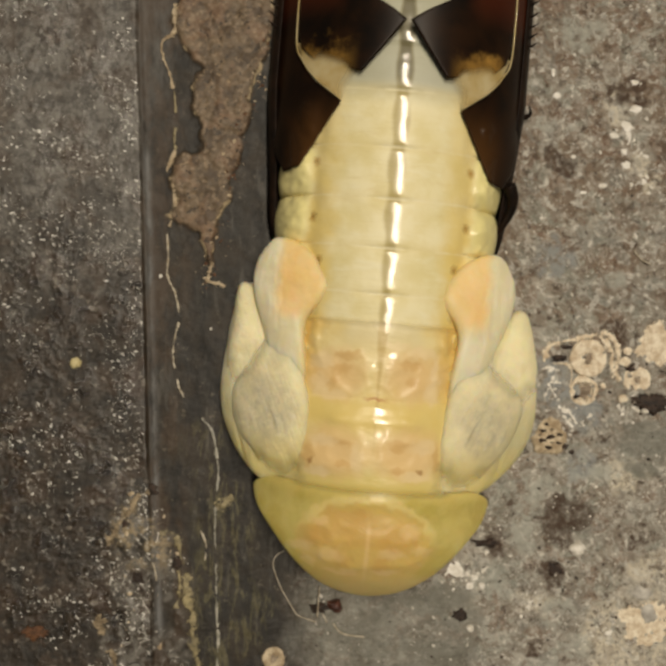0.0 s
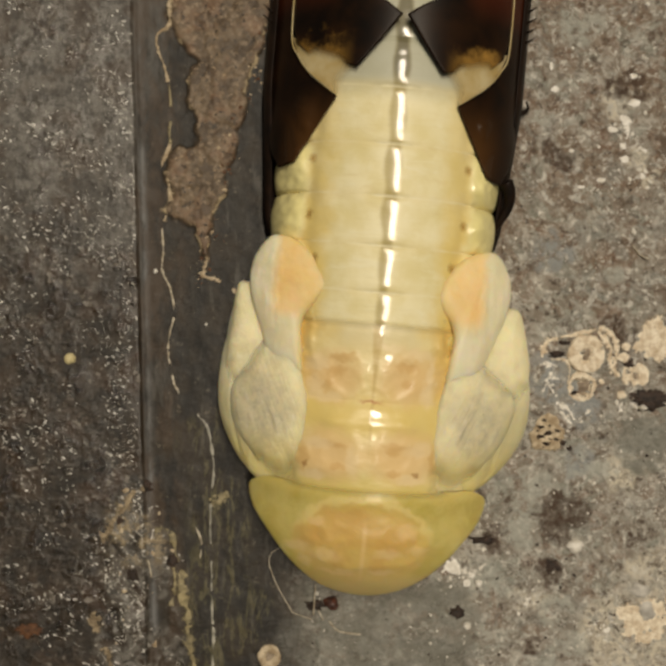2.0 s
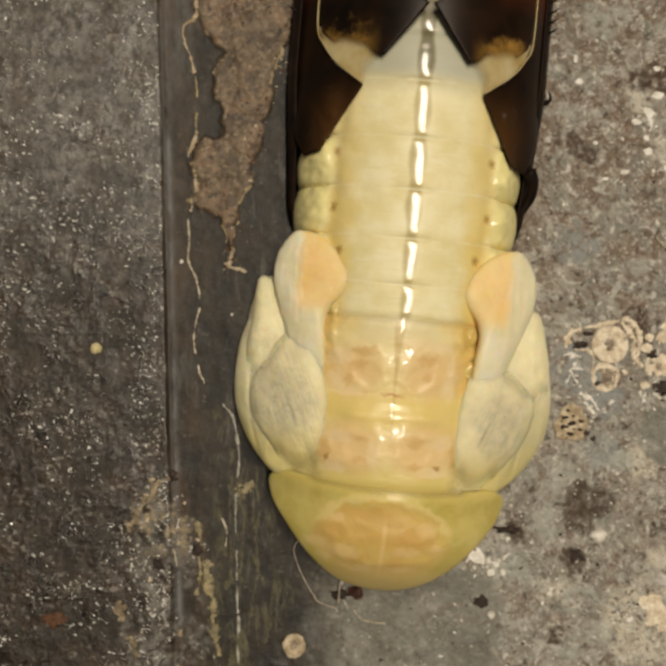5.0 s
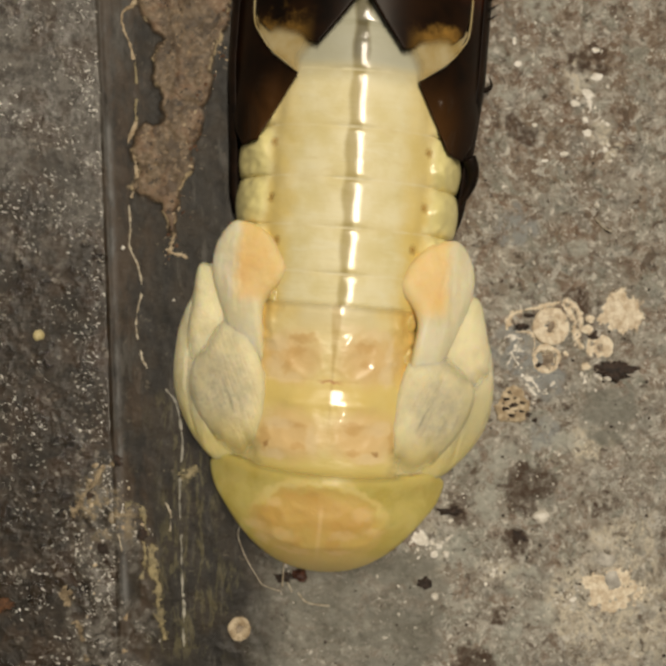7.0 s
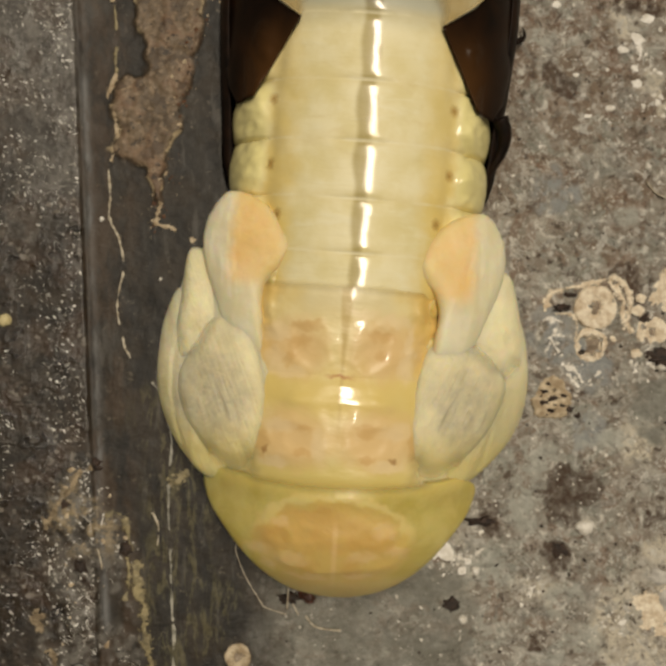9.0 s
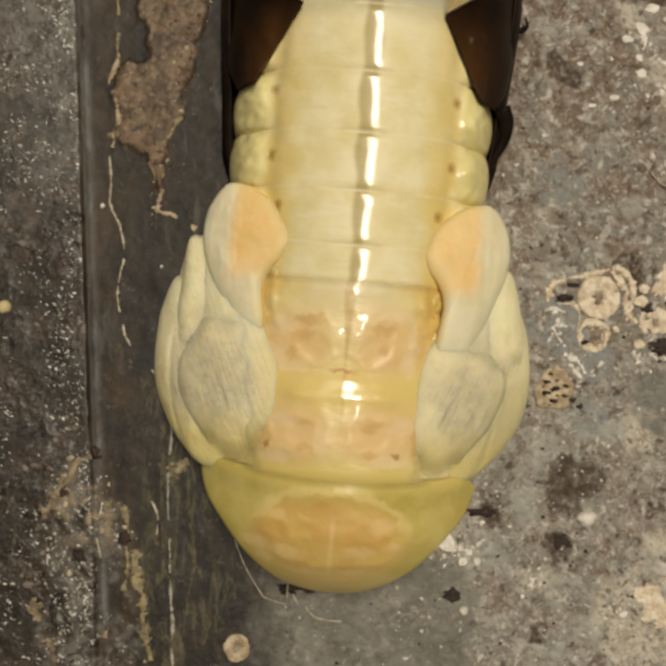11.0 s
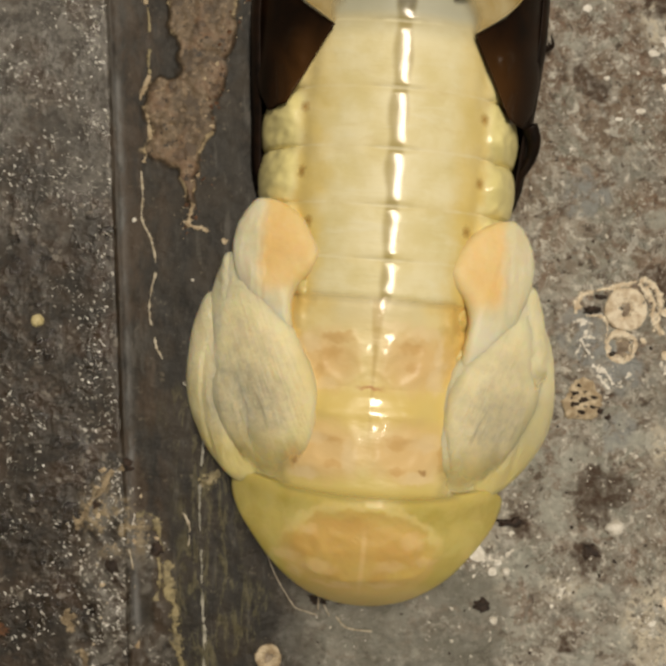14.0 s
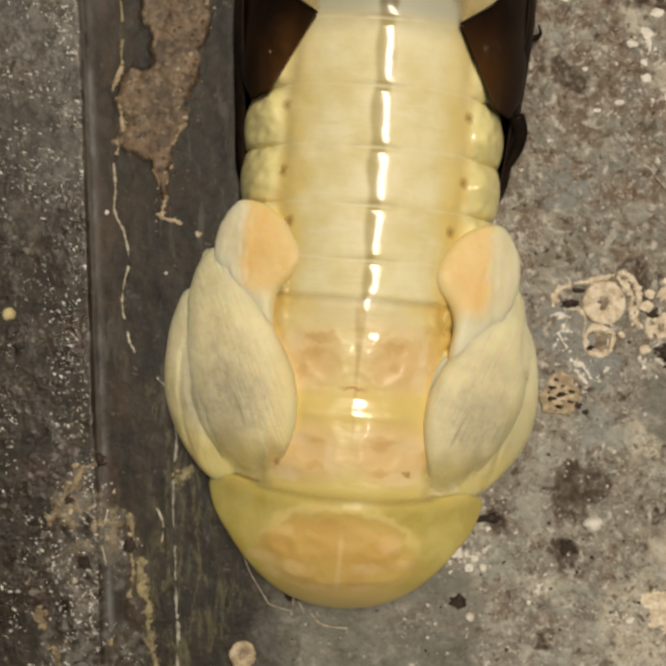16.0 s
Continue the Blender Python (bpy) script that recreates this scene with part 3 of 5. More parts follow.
def ground_material():
    m = Mat("weathered_ground", 0.6)
    slab, conc, crust = m.mask("zones")[0:3]
    foot, stain, film = m.mask("dirt")[0:3]
    lip = m.mask("wear_shine")[0]
    x, y, _ = m.xyz()
    gr, gf = m.grains(2.6, 0.5), m.grains(6.5, 0.2)
    # filled joint: smooth, dark brown, streaked along its length
    streak = m.noise(0.8, 7, 0.7, (1.6, 0.35, 1.0))
    c = m.mix(m.step(streak, 0.38, 0.64), (0.005, 0.0038, 0.0025), (0.019, 0.015, 0.010))
    c = m.mix(m.math("MULTIPLY", m.step(m.noise(0.5, 7, 0.7), 0.46, 0.60), 0.6), c, (0.030, 0.020, 0.010))
    c = m.mix(m.math("MULTIPLY", m.step(m.noise(0.9, 6, 0.7, (1.8, 0.3, 1.0)), 0.56, 0.66), 0.6), c, (0.075, 0.068, 0.058))
    c = m.mix(m.math("MULTIPLY", m.step(m.noise(2.6, 6, 0.75), 0.60, 0.68), 0.6), c, (0.16, 0.135, 0.10))
    c = m.mix(m.math("MULTIPLY", m.step(m.noise(3.1, 5, 0.7), 0.37, 0.31), 0.8), c, (0.008, 0.006, 0.004))
    c = m.mix(m.math("MULTIPLY", film, m.math("MULTIPLY", m.step(m.noise(1.5, 7, 0.75, (1.7, 0.4, 1.0), 0.4), 0.50, 0.60), 0.8)), c, (0.10, 0.088, 0.042))
    # pale grey line on the slab's lip: its edge highlight put into the colour
    c = m.mix(m.math("MULTIPLY", m.math("MULTIPLY", lip, 0.9), m.step(m.noise(0.6, 6, 0.7, (1.0, 0.4, 1.0)), 0.38, 0.60)), c, (0.165, 0.165, 0.165))
    c = m.mix(m.math("MULTIPLY", m.math("MULTIPLY", m.step(y, 7.5, 12.0), m.step(x, -6.4, -7.2)), m.math("MULTIPLY", m.step(m.noise(0.6, 6, 0.7, (1.6, 0.4, 1.0)), 0.36, 0.6), 0.75)), c, (0.105, 0.100, 0.092))
    # slab: dark brown, finely sanded; grey wear and upper sheen put into its colour
    g1, g2 = m.noise(5.0, 4, 0.7), m.noise(0.35, 5, 0.6)
    s = m.mix(m.step(m.noise(1.3, 9, 0.76), 0.40, 0.60), (0.010, 0.0075, 0.005), (0.034, 0.025, 0.017))
    worn_sheen = m.math("MULTIPLY", m.step(m.math("ADD", g2, m.math("MULTIPLY_ADD", m.step(y, -11.0, 16.0), 0.70, -0.34)), 0.44, 0.74), 0.85)
    s = m.mix(worn_sheen, s, m.mix(m.step(m.noise(1.7, 9, 0.76), 0.40, 0.60), (0.054, 0.048, 0.042), (0.185, 0.174, 0.157)))
    s = m.mix(m.math("MULTIPLY", m.step(m.noise(0.6, 6, 0.66, None, 0.5), 0.48, 0.60), 0.6), s, (0.050, 0.030, 0.017))
    s = m.mix(m.math("MULTIPLY", m.step(m.noise(2.6, 4, 0.7), 0.42, 0.34), 0.45), s, (0.014, 0.011, 0.008))
    s = m.mix(m.math("MULTIPLY", m.step(gf[0], 0.84, 0.97), m.step(m.noise(0.6, 4, 0.6), 0.44, 0.64)), s, (0.17, 0.15, 0.125))
    brown = m.math("MULTIPLY", m.step(x, -5.6, -6.6), m.step(m.noise(0.6, 6, 0.7, (1.4, 0.5, 1.0)), 0.42, 0.58))
    c = m.mix(m.math("MULTIPLY", brown, 0.6), c, (0.060, 0.036, 0.019))
    c = m.mix(slab, c, s)
    # concrete: brown above, paler and greyer below, built of uneven pale, brown and dark grains
    a, b, d = m.noise(0.40, 7, 0.68), m.noise(2.3, 8, 0.75, None, 0.3), m.noise(6.5, 5, 0.7)
    tone = m.math("ADD", a, m.math("MULTIPLY_ADD", m.step(y, -18.0, 18.0), -0.36, 0.18))
    k = m.mix(m.step(tone, 0.40, 0.62), (0.238, 0.178, 0.127), (0.346, 0.325, 0.280))
    k = m.mix(m.math("MULTIPLY", m.step(m.noise(0.55, 7, 0.66, None, 0.6), 0.52, 0.56), 0.75), k, (0.325, 0.335, 0.29))
    k = m.mix(m.math("MULTIPLY", m.step(m.noise(0.7, 7, 0.66, None, 0.9), 0.53, 0.58), 0.7), k, (0.235, 0.155, 0.108))
    pale, glaze = m.mask("wear_shine")[1:3]
    k = m.mix(m.math("MULTIPLY", pale, m.step(m.noise(0.8, 7, 0.68), 0.40, 0.47)), k, (0.68, 0.62, 0.50))
    # crisp-edged scales of the worn surface
    for sc, lo, tone in ((0.62, 0.545, (0.40, 0.385, 0.335)), (0.95, 0.56, (0.22, 0.175, 0.135)), (0.8, 0.57, (0.30, 0.30, 0.275)), (1.7, 0.60, (0.55, 0.52, 0.46))):
        k = m.mix(m.math("MULTIPLY", m.step(m.noise(sc, 5, 0.6, None, 0.5 + sc), lo, lo + 0.012), 0.55), k, tone)
    k = m.mix(m.math("MULTIPLY", m.step(gr[0], 0.55, 1.0), 0.34), k, (0.64, 0.60, 0.53))
    k = m.mix(m.math("MULTIPLY", m.step(gr[1], 0.55, 1.0), 0.36), k, (0.17, 0.125, 0.090))
    k = m.mix(m.math("MULTIPLY", m.step(gf[0], 0.65, 1.0), 0.36), k, (0.70, 0.66, 0.60))
    k = m.mix(m.math("MULTIPLY", m.step(gf[1], 0.65, 1.0), 0.36), k, (0.14, 0.105, 0.078))
    k = m.mix(m.math("MULTIPLY", m.step(b, 0.43, 0.385), 0.85), k, (0.075, 0.052, 0.036))
    k = m.mix(m.math("MULTIPLY", m.step(b, 0.565, 0.60), 0.85), k, (0.72, 0.69, 0.62))
    k = m.mix(m.math("MULTIPLY", m.step(d, 0.34, 0.28), 0.6), k, (0.040, 0.030, 0.022))
    k = m.mix(m.math("MULTIPLY", m.step(m.noise(0.85, 8, 0.74, None, 0.4), 0.585, 0.63), 0.75), k, (0.105, 0.072, 0.050))
    k = m.mix(m.math("MULTIPLY", m.step(m.noise(1.15, 8, 0.76, None, 0.7), 0.585, 0.615), 0.75), k, (0.60, 0.58, 0.53))
    k = m.mix(m.math("MULTIPLY", glaze, m.step(m.noise(1.4, 6, 0.7), 0.38, 0.56)), k, (0.33, 0.34, 0.335))
    k = m.mix(m.math("MULTIPLY", stain, m.math("MULTIPLY_ADD", m.step(b, 0.40, 0.60), -0.4, 0.95)), k, (0.070, 0.040, 0.024))
    even, grey = m.mask("skin")[0:2]
    k = m.mix(m.math("MULTIPLY", grey, m.math("MULTIPLY", m.step(m.noise(1.2, 7, 0.7), 0.42, 0.54), 0.65)), k, (0.49, 0.495, 0.44))
    calm = m.mix(m.step(m.noise(0.7, 6, 0.65), 0.36, 0.64), (0.185, 0.178, 0.148), (0.285, 0.28, 0.245))
    calm = m.mix(m.math("MULTIPLY", m.step(m.noise(2.0, 5, 0.7), 0.62, 0.68), 0.5), calm, (0.46, 0.45, 0.40))
    k = m.mix(m.math("MULTIPLY", even, m.math("MULTIPLY_ADD", m.step(m.noise(0.9, 6, 0.7, (0.6, 1.4, 1.0), 0.8), 0.42, 0.60), -0.45, 0.92)), k, calm)
    c = m.mix(conc, c, k)
    # crust: tan brown, pitted, pale and crumbly at its broken edge
    e = m.noise(0.7, 8, 0.72)
    t = m.mix(m.step(e, 0.38, 0.62), (0.078, 0.054, 0.032), (0.175, 0.127, 0.080))
    t = m.mix(m.math("MULTIPLY", m.step(m.noise(0.45, 6, 0.7), 0.48, 0.58), 0.6), t, (0.21, 0.125, 0.075))
    # shading of bumps and pits put into the colour
    t = m.mix(m.math("MULTIPLY", m.step(gf[2], 0.6, 1.0), 0.7), t, (0.28, 0.21, 0.14))
    t = m.mix(m.math("MULTIPLY", m.step(gr[2], 0.55, 1.0), 0.65), t, (0.055, 0.036, 0.022))
    t = m.mix(m.math("MULTIPLY", m.step(m.noise(2.4, 6, 0.74), 0.42, 0.37), 0.9), t, (0.018, 0.012, 0.008))
    t = m.mix(m.math("MULTIPLY", m.step(m.noise(4.0, 5, 0.7), 0.62, 0.67), 0.6), t, (0.40, 0.29, 0.17))
    c = m.mix(crust, c, t)
    rim = m.math("MULTIPLY", m.math("MULTIPLY", crust, m.math("SUBTRACT", 1.0, crust)), 4.0)
    c = m.mix(m.math("MULTIPLY", rim, m.step(m.noise(1.2, 6, 0.72), 0.53, 0.60)), c, (0.46, 0.37, 0.23))
    # flaky patch at the joint: glossy grey with white specks, tan above, dark pits
    fo = m.noise(1.6, 7, 0.74)
    c = m.mix(m.math("MULTIPLY", foot, m.step(fo, 0.40, 0.58)), c, (0.125, 0.115, 0.10))
    tan = m.math("MULTIPLY", foot, m.step(y, -10.4, -9.0))
    c = m.mix(m.math("MULTIPLY", tan, m.step(m.noise(1.9, 7, 0.74), 0.47, 0.57)), c, (0.26, 0.205, 0.125))
    c = m.mix(m.math("MULTIPLY", foot, m.step(m.noise(4.2, 6, 0.75), 0.60, 0.64)), c, (0.55, 0.53, 0.48))
    c = m.mix(m.math("MULTIPLY", foot, m.step(m.noise(2.4, 5, 0.7, None, 1.0), 0.42, 0.37)), c, (0.014, 0.011, 0.008))
    patch = m.step(m.noise(0.55, 4, 0.6), 0.36, 0.62)
    r = m.math("MULTIPLY_ADD", m.math("MULTIPLY", slab, patch), -0.40, 0.60)
    r = m.math("SUBTRACT", r, m.math("MULTIPLY", m.math("MAXIMUM", glaze, even), 0.3))
    r = m.math("ADD", r, m.math("MULTIPLY_ADD", m.noise(3.0, 3), 0.3, -0.15))
    g3 = m.noise(2.2, 4, 0.65, None, 0.8)
    h = m.math("ADD", m.math("MULTIPLY", m.math("ADD", g3, m.math("MULTIPLY", g1, 0.5)), m.math("MULTIPLY_ADD", m.math("MULTIPLY", slab, patch), 0.35, 0.2)), m.math("MULTIPLY", d, m.math("MULTIPLY_ADD", conc, 1.2, 0.2)))
    m.bump(h, 0.10, 1.0)
    return m.done(c, r)


def build_ground():
    fine = np.arange(-19.0, 19.001, 0.075)
    far = np.geomspace(19.6, 3000, 22)
    ax = np.concatenate([-far[::-1], fine, far])
    x, y = np.meshgrid(ax, ax)
    z, slab, conc, crust, foot, lip = ground_height(x, y)
    n = len(ax)
    me = bpy.data.meshes.new("ground")
    me.vertices.add(n * n)
    me.vertices.foreach_set("co", (np.stack([x, y, z], -1) * MM).astype(np.float32).ravel())
    i = (np.arange(n - 1)[:, None] * n + np.arange(n - 1)[None]).ravel()
    quads = np.stack([i, i + 1, i + n + 1, i + n], 1).astype(np.int32)
    me.loops.add(quads.size)
    me.loops.foreach_set("vertex_index", quads.ravel())
    me.polygons.add(len(quads))
    me.polygons.foreach_set("loop_start", np.arange(len(quads), dtype=np.int32) * 4)
    me.update(calc_edges=True)
    me.polygons.foreach_set("use_smooth", [True] * len(quads))
    stain = np.zeros(x.shape)
    for sx, sy, sr in ((9.8, -7.5, 0.95), (9.2, -9.9, 0.6), (9.75, -8.9, 0.4), (8.4, -13.5, 0.55), (12.9, -8.5, 0.3), (12.3, 10.2, 0.7), (9.4, 7.2, 0.5), (6.6, -8.7, 0.5), (12.05, 0.05, 0.55), (7.3, -15.2, 0.8)):
        d = np.hypot((x - sx), (y - sy)) + (fbm(x, y, 1.3, 81, 6, 0.62) - 0.5) * 2.6
        stain = np.maximum(stain, 1 - soft(d, sr * 0.8, sr * 1.05))
    film = soft(inside(x + (fbm(x, y, 0.6, 91, 4) - 0.5) * 3, y, [(-5.6, -3), (-4.6, -3), (-3.0, -8), (-2.4, -15), (-6.4, -15), (-5.8, -9)]), -0.4, 0.6)
    pale, glaze = np.zeros(x.shape), np.zeros(x.shape)
    wob = (fbm(x, y, 0.7, 95, 5) - 0.5) * 3.0
    for sx, sy, sr in ((13.5, -13.0, 3.0), (13.8, -10.0, 1.2), (5.6, -10.4, 0.9), (11.4, -12.9, 1.2), (12.0, 9.0, 0.8), (13.2, 6.4, 0.9), (8.3, -11.5, 0.8), (11.8, -6.0, 0.9)):
        pale = np.maximum(pale, 1 - soft(np.hypot(x - sx, y - sy) + wob, sr * 0.5, sr * 1.1))
    for sx, sy, sr in ((9.4, -2.1, 1.1), (10.3, -3.4, 0.9), (9.2, 3.2, 0.9), (10.6, -5.6, 0.8)):
        glaze = np.maximum(glaze, 1 - soft(np.hypot(x - sx, y - sy) + wob * 0.6, sr * 0.6, sr * 1.1))
    even = np.zeros(x.shape)
    for sx, sy, sr in ((1.0, -12.8, 3.2), (3.6, -13.6, 2.6), (4.6, -11.2, 1.3), (-1.0, -15.0, 2.5), (12.9, -4.6, 1.0)):
        even = np.maximum(even, 1 - soft(np.hypot(x - sx, y - sy) + wob, sr * 0.6, sr * 1.1))
    grey = np.zeros(x.shape)
    for sx, sy, sr in ((11.1, -5.8, 0.9), (7.95, -8.1, 0.9), (6.65, -10.4, 0.9), (9.2, -12.1, 0.7), (9.7, -13.4, 0.9), (12.6, -4.9, 0.6), (8.4, -6.3, 0.7), (8.9, 8.9, 0.7), (10.2, 12.4, 0.9), (11.9, 2.2, 0.6)):
        grey = np.maximum(grey, 1 - soft(np.hypot(x - sx, y - sy) + wob * 0.8, sr * 0.7, sr * 1.25))
    for name, three in (("skin", (even, grey, even)), ("zones", (slab, conc, crust)), ("dirt", (foot, stain, film)), ("wear_shine", (lip, pale, glaze))):
        col = me.attributes.new(name, "FLOAT_COLOR", "POINT")
        col.data.foreach_set("color", np.stack([*three, np.ones_like(x)], -1).astype(np.float32).ravel())
    me.materials.append(ground_material())
    return tagged(new("ground", me), "dark sanded slab, filled joint and mottled grey concrete", "ground", kind="structure")


build_ground()


def gz(x, y):
    """The ground's height at one place."""
    return float(ground_height(np.array([[x]], float), np.array([[y]], float))[0][0, 0])


# ---- the insect ----
PLACE = Vector((1.60, -2.49, 0.0))
LEAN = radians(-4.8)


def body_pose(dx, dy):
    c, s = math.cos(LEAN), math.sin(LEAN)
    return Matrix.LocRotScale(((PLACE.x + c * dx - s * dy) * MM, (PLACE.y + s * dx + c * dy) * MM, 0), Euler((0, 0, LEAN)), None)


def crumple(x, y, size, seed):
    """Soft folds, about -1 to 1."""
    return noise.noise(Vector((x / size, y / size, seed * 7.3))) + 0.5 * noise.noise(Vector((2.1 * x / size, 2.1 * y / size, seed * 3.1)))


def flank(y, scallop=1.0):
    """Half the abdomen's width, scalloped at each segment."""
    w = float(np.interp(y, [2.6, 4, 6, 8.5, 11, 14, 17.2], [4.2, 4.35, 4.5, 4.5, 4.3, 3.9, 3.0]))
    for a, b in zip(SEGMENTS, SEGMENTS[1:]):
        if a <= y <= b:
            w += scallop * (0.20 * max(0.0, math.sin(math.pi * (y - a) / (b - a))) ** 0.6 - 0.12)
    return w


def back(x, y):
    """The height of the abdomen's back."""
    ax = abs(x)
    w = flank(y, float(soft(ax, 2.6, 3.4)))
    top = float(np.interp(y, [2.6, 4, 12, 17.2], [4.22, 4.25, 4.2, 3.6]))
    z = 0.7 + (top - 0.7) * max(0.0, 1 - (ax / w) ** 2.05) ** 0.52
    z -= 0.10 * math.exp(-((ax - 2.95 + 0.1 * crumple(x, y, 0.8, 12)) / 0.25) ** 2)
    for a, b in zip(SEGMENTS, SEGMENTS[1:]):
        if a <= y <= b:
            z += (0.30 * max(0.0, math.sin(math.pi * (y - a) / (b - a))) ** 0.8 - 0.06) * math.exp(-((ax - 3.7) / 0.42) ** 2)
    calm = min(1.0, 0.06 + (ax / 2.6) ** 2)
    z += 0.125 * soft(ax, 3.0, 3.5) * (crumple(x, y, 0.5, 17) + 0.5 * crumple(x, y, 0.24, 18))
    return z + 0.05 * calm * crumple(x, y, 0.9, 1) + 0.004 * crumple(x * 0.4, y, 0.25, 2)


def tergite(y0, y1):
    """One arched segment of the abdomen from y0 to y1, with slightly sunken ends."""
    bm = bmesh.new()
    nv, nu = 26, 110
    rows = []
    for j in range(nv):
        v = j / (nv - 1)
        y = y0 + (y1 - y0) * v
        w = flank(y)
        u = 2 * (y - y0) / (y1 - y0) - 1
        dip = 0.075 * abs(u) ** 8
        under = 0.16 * float(soft(-y, -3.0, -2.55))
        row = []
        for i in range(nu + 1):
            x = w * math.sin(math.pi * (i / nu - 0.5))
            bow = 0.10 * (1 - (x / w) ** 2)
            row.append(bm.verts.new((x, y - bow, back(x, y) - under - dip * (0.02 + 0.98 * math.exp(-(x / 1.0) ** 4)))))
        rows.append(row)
    for a, b in zip(rows, rows[1:]):
        for i in range(nu):
            bm.faces.new((a[i], a[i + 1], b[i + 1], b[i]))
    return bm


def build_abdomen(body):
    # soft trunk under the segments
    bm = bmesh.new()
    loops = []
    for j in range(34):
        y = 2.0 + j * 0.46
        half = flank(max(2.6, min(17.2, y))) - 0.18
        loops.append([bm.verts.new((half * math.cos(a), y, 0.25 + 3.2 * max(0.0, math.sin(a)) ** 0.7)) for a in np.linspace(0, math.pi, 33)])
    for a, b in zip(loops, loops[1:]):
        for i in range(32):
            bm.faces.new((a[i], a[i + 1], b[i + 1], b[i]))
        bm.faces.new((a[32], a[0], b[0], b[32]))
    bm.faces.new(loops[0])
    bm.faces.new(loops[-1][::-1])
    trunk = part("abdomen", bm, SIDE, body, "soft cream yellow abdomen")
    for a, b in zip(SEGMENTS, SEGMENTS[1:]):
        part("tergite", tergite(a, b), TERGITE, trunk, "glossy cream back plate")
    for s in (-1, 1):
        for cx, cy in ((2.98, 8.9), (2.95, 6.75), (2.6, 5.1)):
            pts = [(s * cx + 0.25 * math.cos(a), cy + 0.30 * math.sin(a)) for a in np.linspace(0, math.tau, 8, endpoint=False)]
            part("spiracle", cushion(pts, lambda x, y: back(x, y) - 0.01, 0.02, 0.1, 20, 8, rough=0.12, seed=int(cy * 10), thin=lambda x, y: 1.0, band=1.0), SPOT, trunk, "small brown breathing hole")
    return trunk


def relief(x, y):
    """The sculpted surface of the thorax."""
    ax = abs(x)
    z = 4.34 - 0.10 * x * x - 0.004 * ax ** 3
    for cy in (0.95, -2.0):
        r = math.hypot((ax - 1.25) / 1.0, (y - cy) / 0.8) + 0.45 * crumple(ax, y, 0.7, 5)
        z += 0.03 * math.exp(-((r - 0.85) / 0.28) ** 2) - 0.03 * math.exp(-(r / 0.45) ** 2)
    if y > 0:
        z -= 0.075 * (3.0 - y) * (1 - 0.5 * soft(ax, 1.5, 2.8))
    else:
        z -= 0.225 * math.exp(y / 0.45) * (1 - 0.5 * soft(ax, 1.5, 2.8)) + 0.035 * max(0.0, -1.0 - y) ** 1.5
    flat = min(ax, 1.6)
    z += (0.06 * math.exp(-((y + 0.80) / 0.21) ** 2) + 0.02 * math.exp(-((y + 0.36) / 0.14) ** 2)) * math.exp(-(ax / 2.0) ** 4)
    z += (0.083 * flat * flat - 0.05 * flat) * math.exp(-((y + 0.82) / 0.34) ** 2) * (1 - soft(ax, 1.1, 2.0))
    z += 0.035 * math.exp(-((y + 3.02 + 0.09 * x) / 0.05) ** 2) * soft(1.6 - abs(x - 0.7) * 2, 0.0, 0.4)
    z += 0.10 * math.exp(-((ax - 2.5) / 0.2) ** 2) * math.exp(-((y - 2.3) / 0.7) ** 2)
    z -= 0.05 * soft(y, 2.5, 3.15)
    z += 0.12 * soft(ax, 1.8, 2.6) * soft(y, -1.0, 0.5) * crumple(x, y, 0.5, 7)
    z += 0.02 * crumple(ax, y, 0.9, 3)
    if y < 0:
        z -= 0.6 * (min(1.0, ax / 3.8) + 0.05 * crumple(x, y, 0.9, 21)) ** 9
    else:
        z -= 0.6 * (min(1.0, ax / 3.35) + 0.05 * crumple(x, y, 0.9, 21)) ** 9
    neck = float(soft(-y, 2.55, 3.35))
    return z * (1 - neck) + (shield_height(x, y) - 0.19 - 0.40 * float(soft(-y, 3.2, 4.2))) * neck


def sheet(y0, y1, half, height, nv=48, nu=110):
    """A sculpted plate between two lines across the body."""
    bm = bmesh.new()
    film = bm.verts.layers.float.new("film")
    rows = []
    for j in range(nv + 1):
        v = j / nv
        y = y0 + (y1 - y0) * v
        row = []
        for i in range(nu + 1):
            u = 2 * i / nu - 1
            x = half * u
            row.append(bm.verts.new((x, y, height(x, y))))
            row[-1][film] = max(soft(abs(u) + 0.06 * crumple(x, y, 0.5, 23), 0.86 - 0.3 * soft(-y, 1.5, 2.6), 0.99 - 0.12 * soft(-y, 1.5, 2.6)), soft(y, 2.55, 3.15))
        rows.append(row)
    for a, b in zip(rows, rows[1:]):
        for i in range(nu):
            bm.faces.new((a[i], a[i + 1], b[i + 1], b[i]))
    return bm


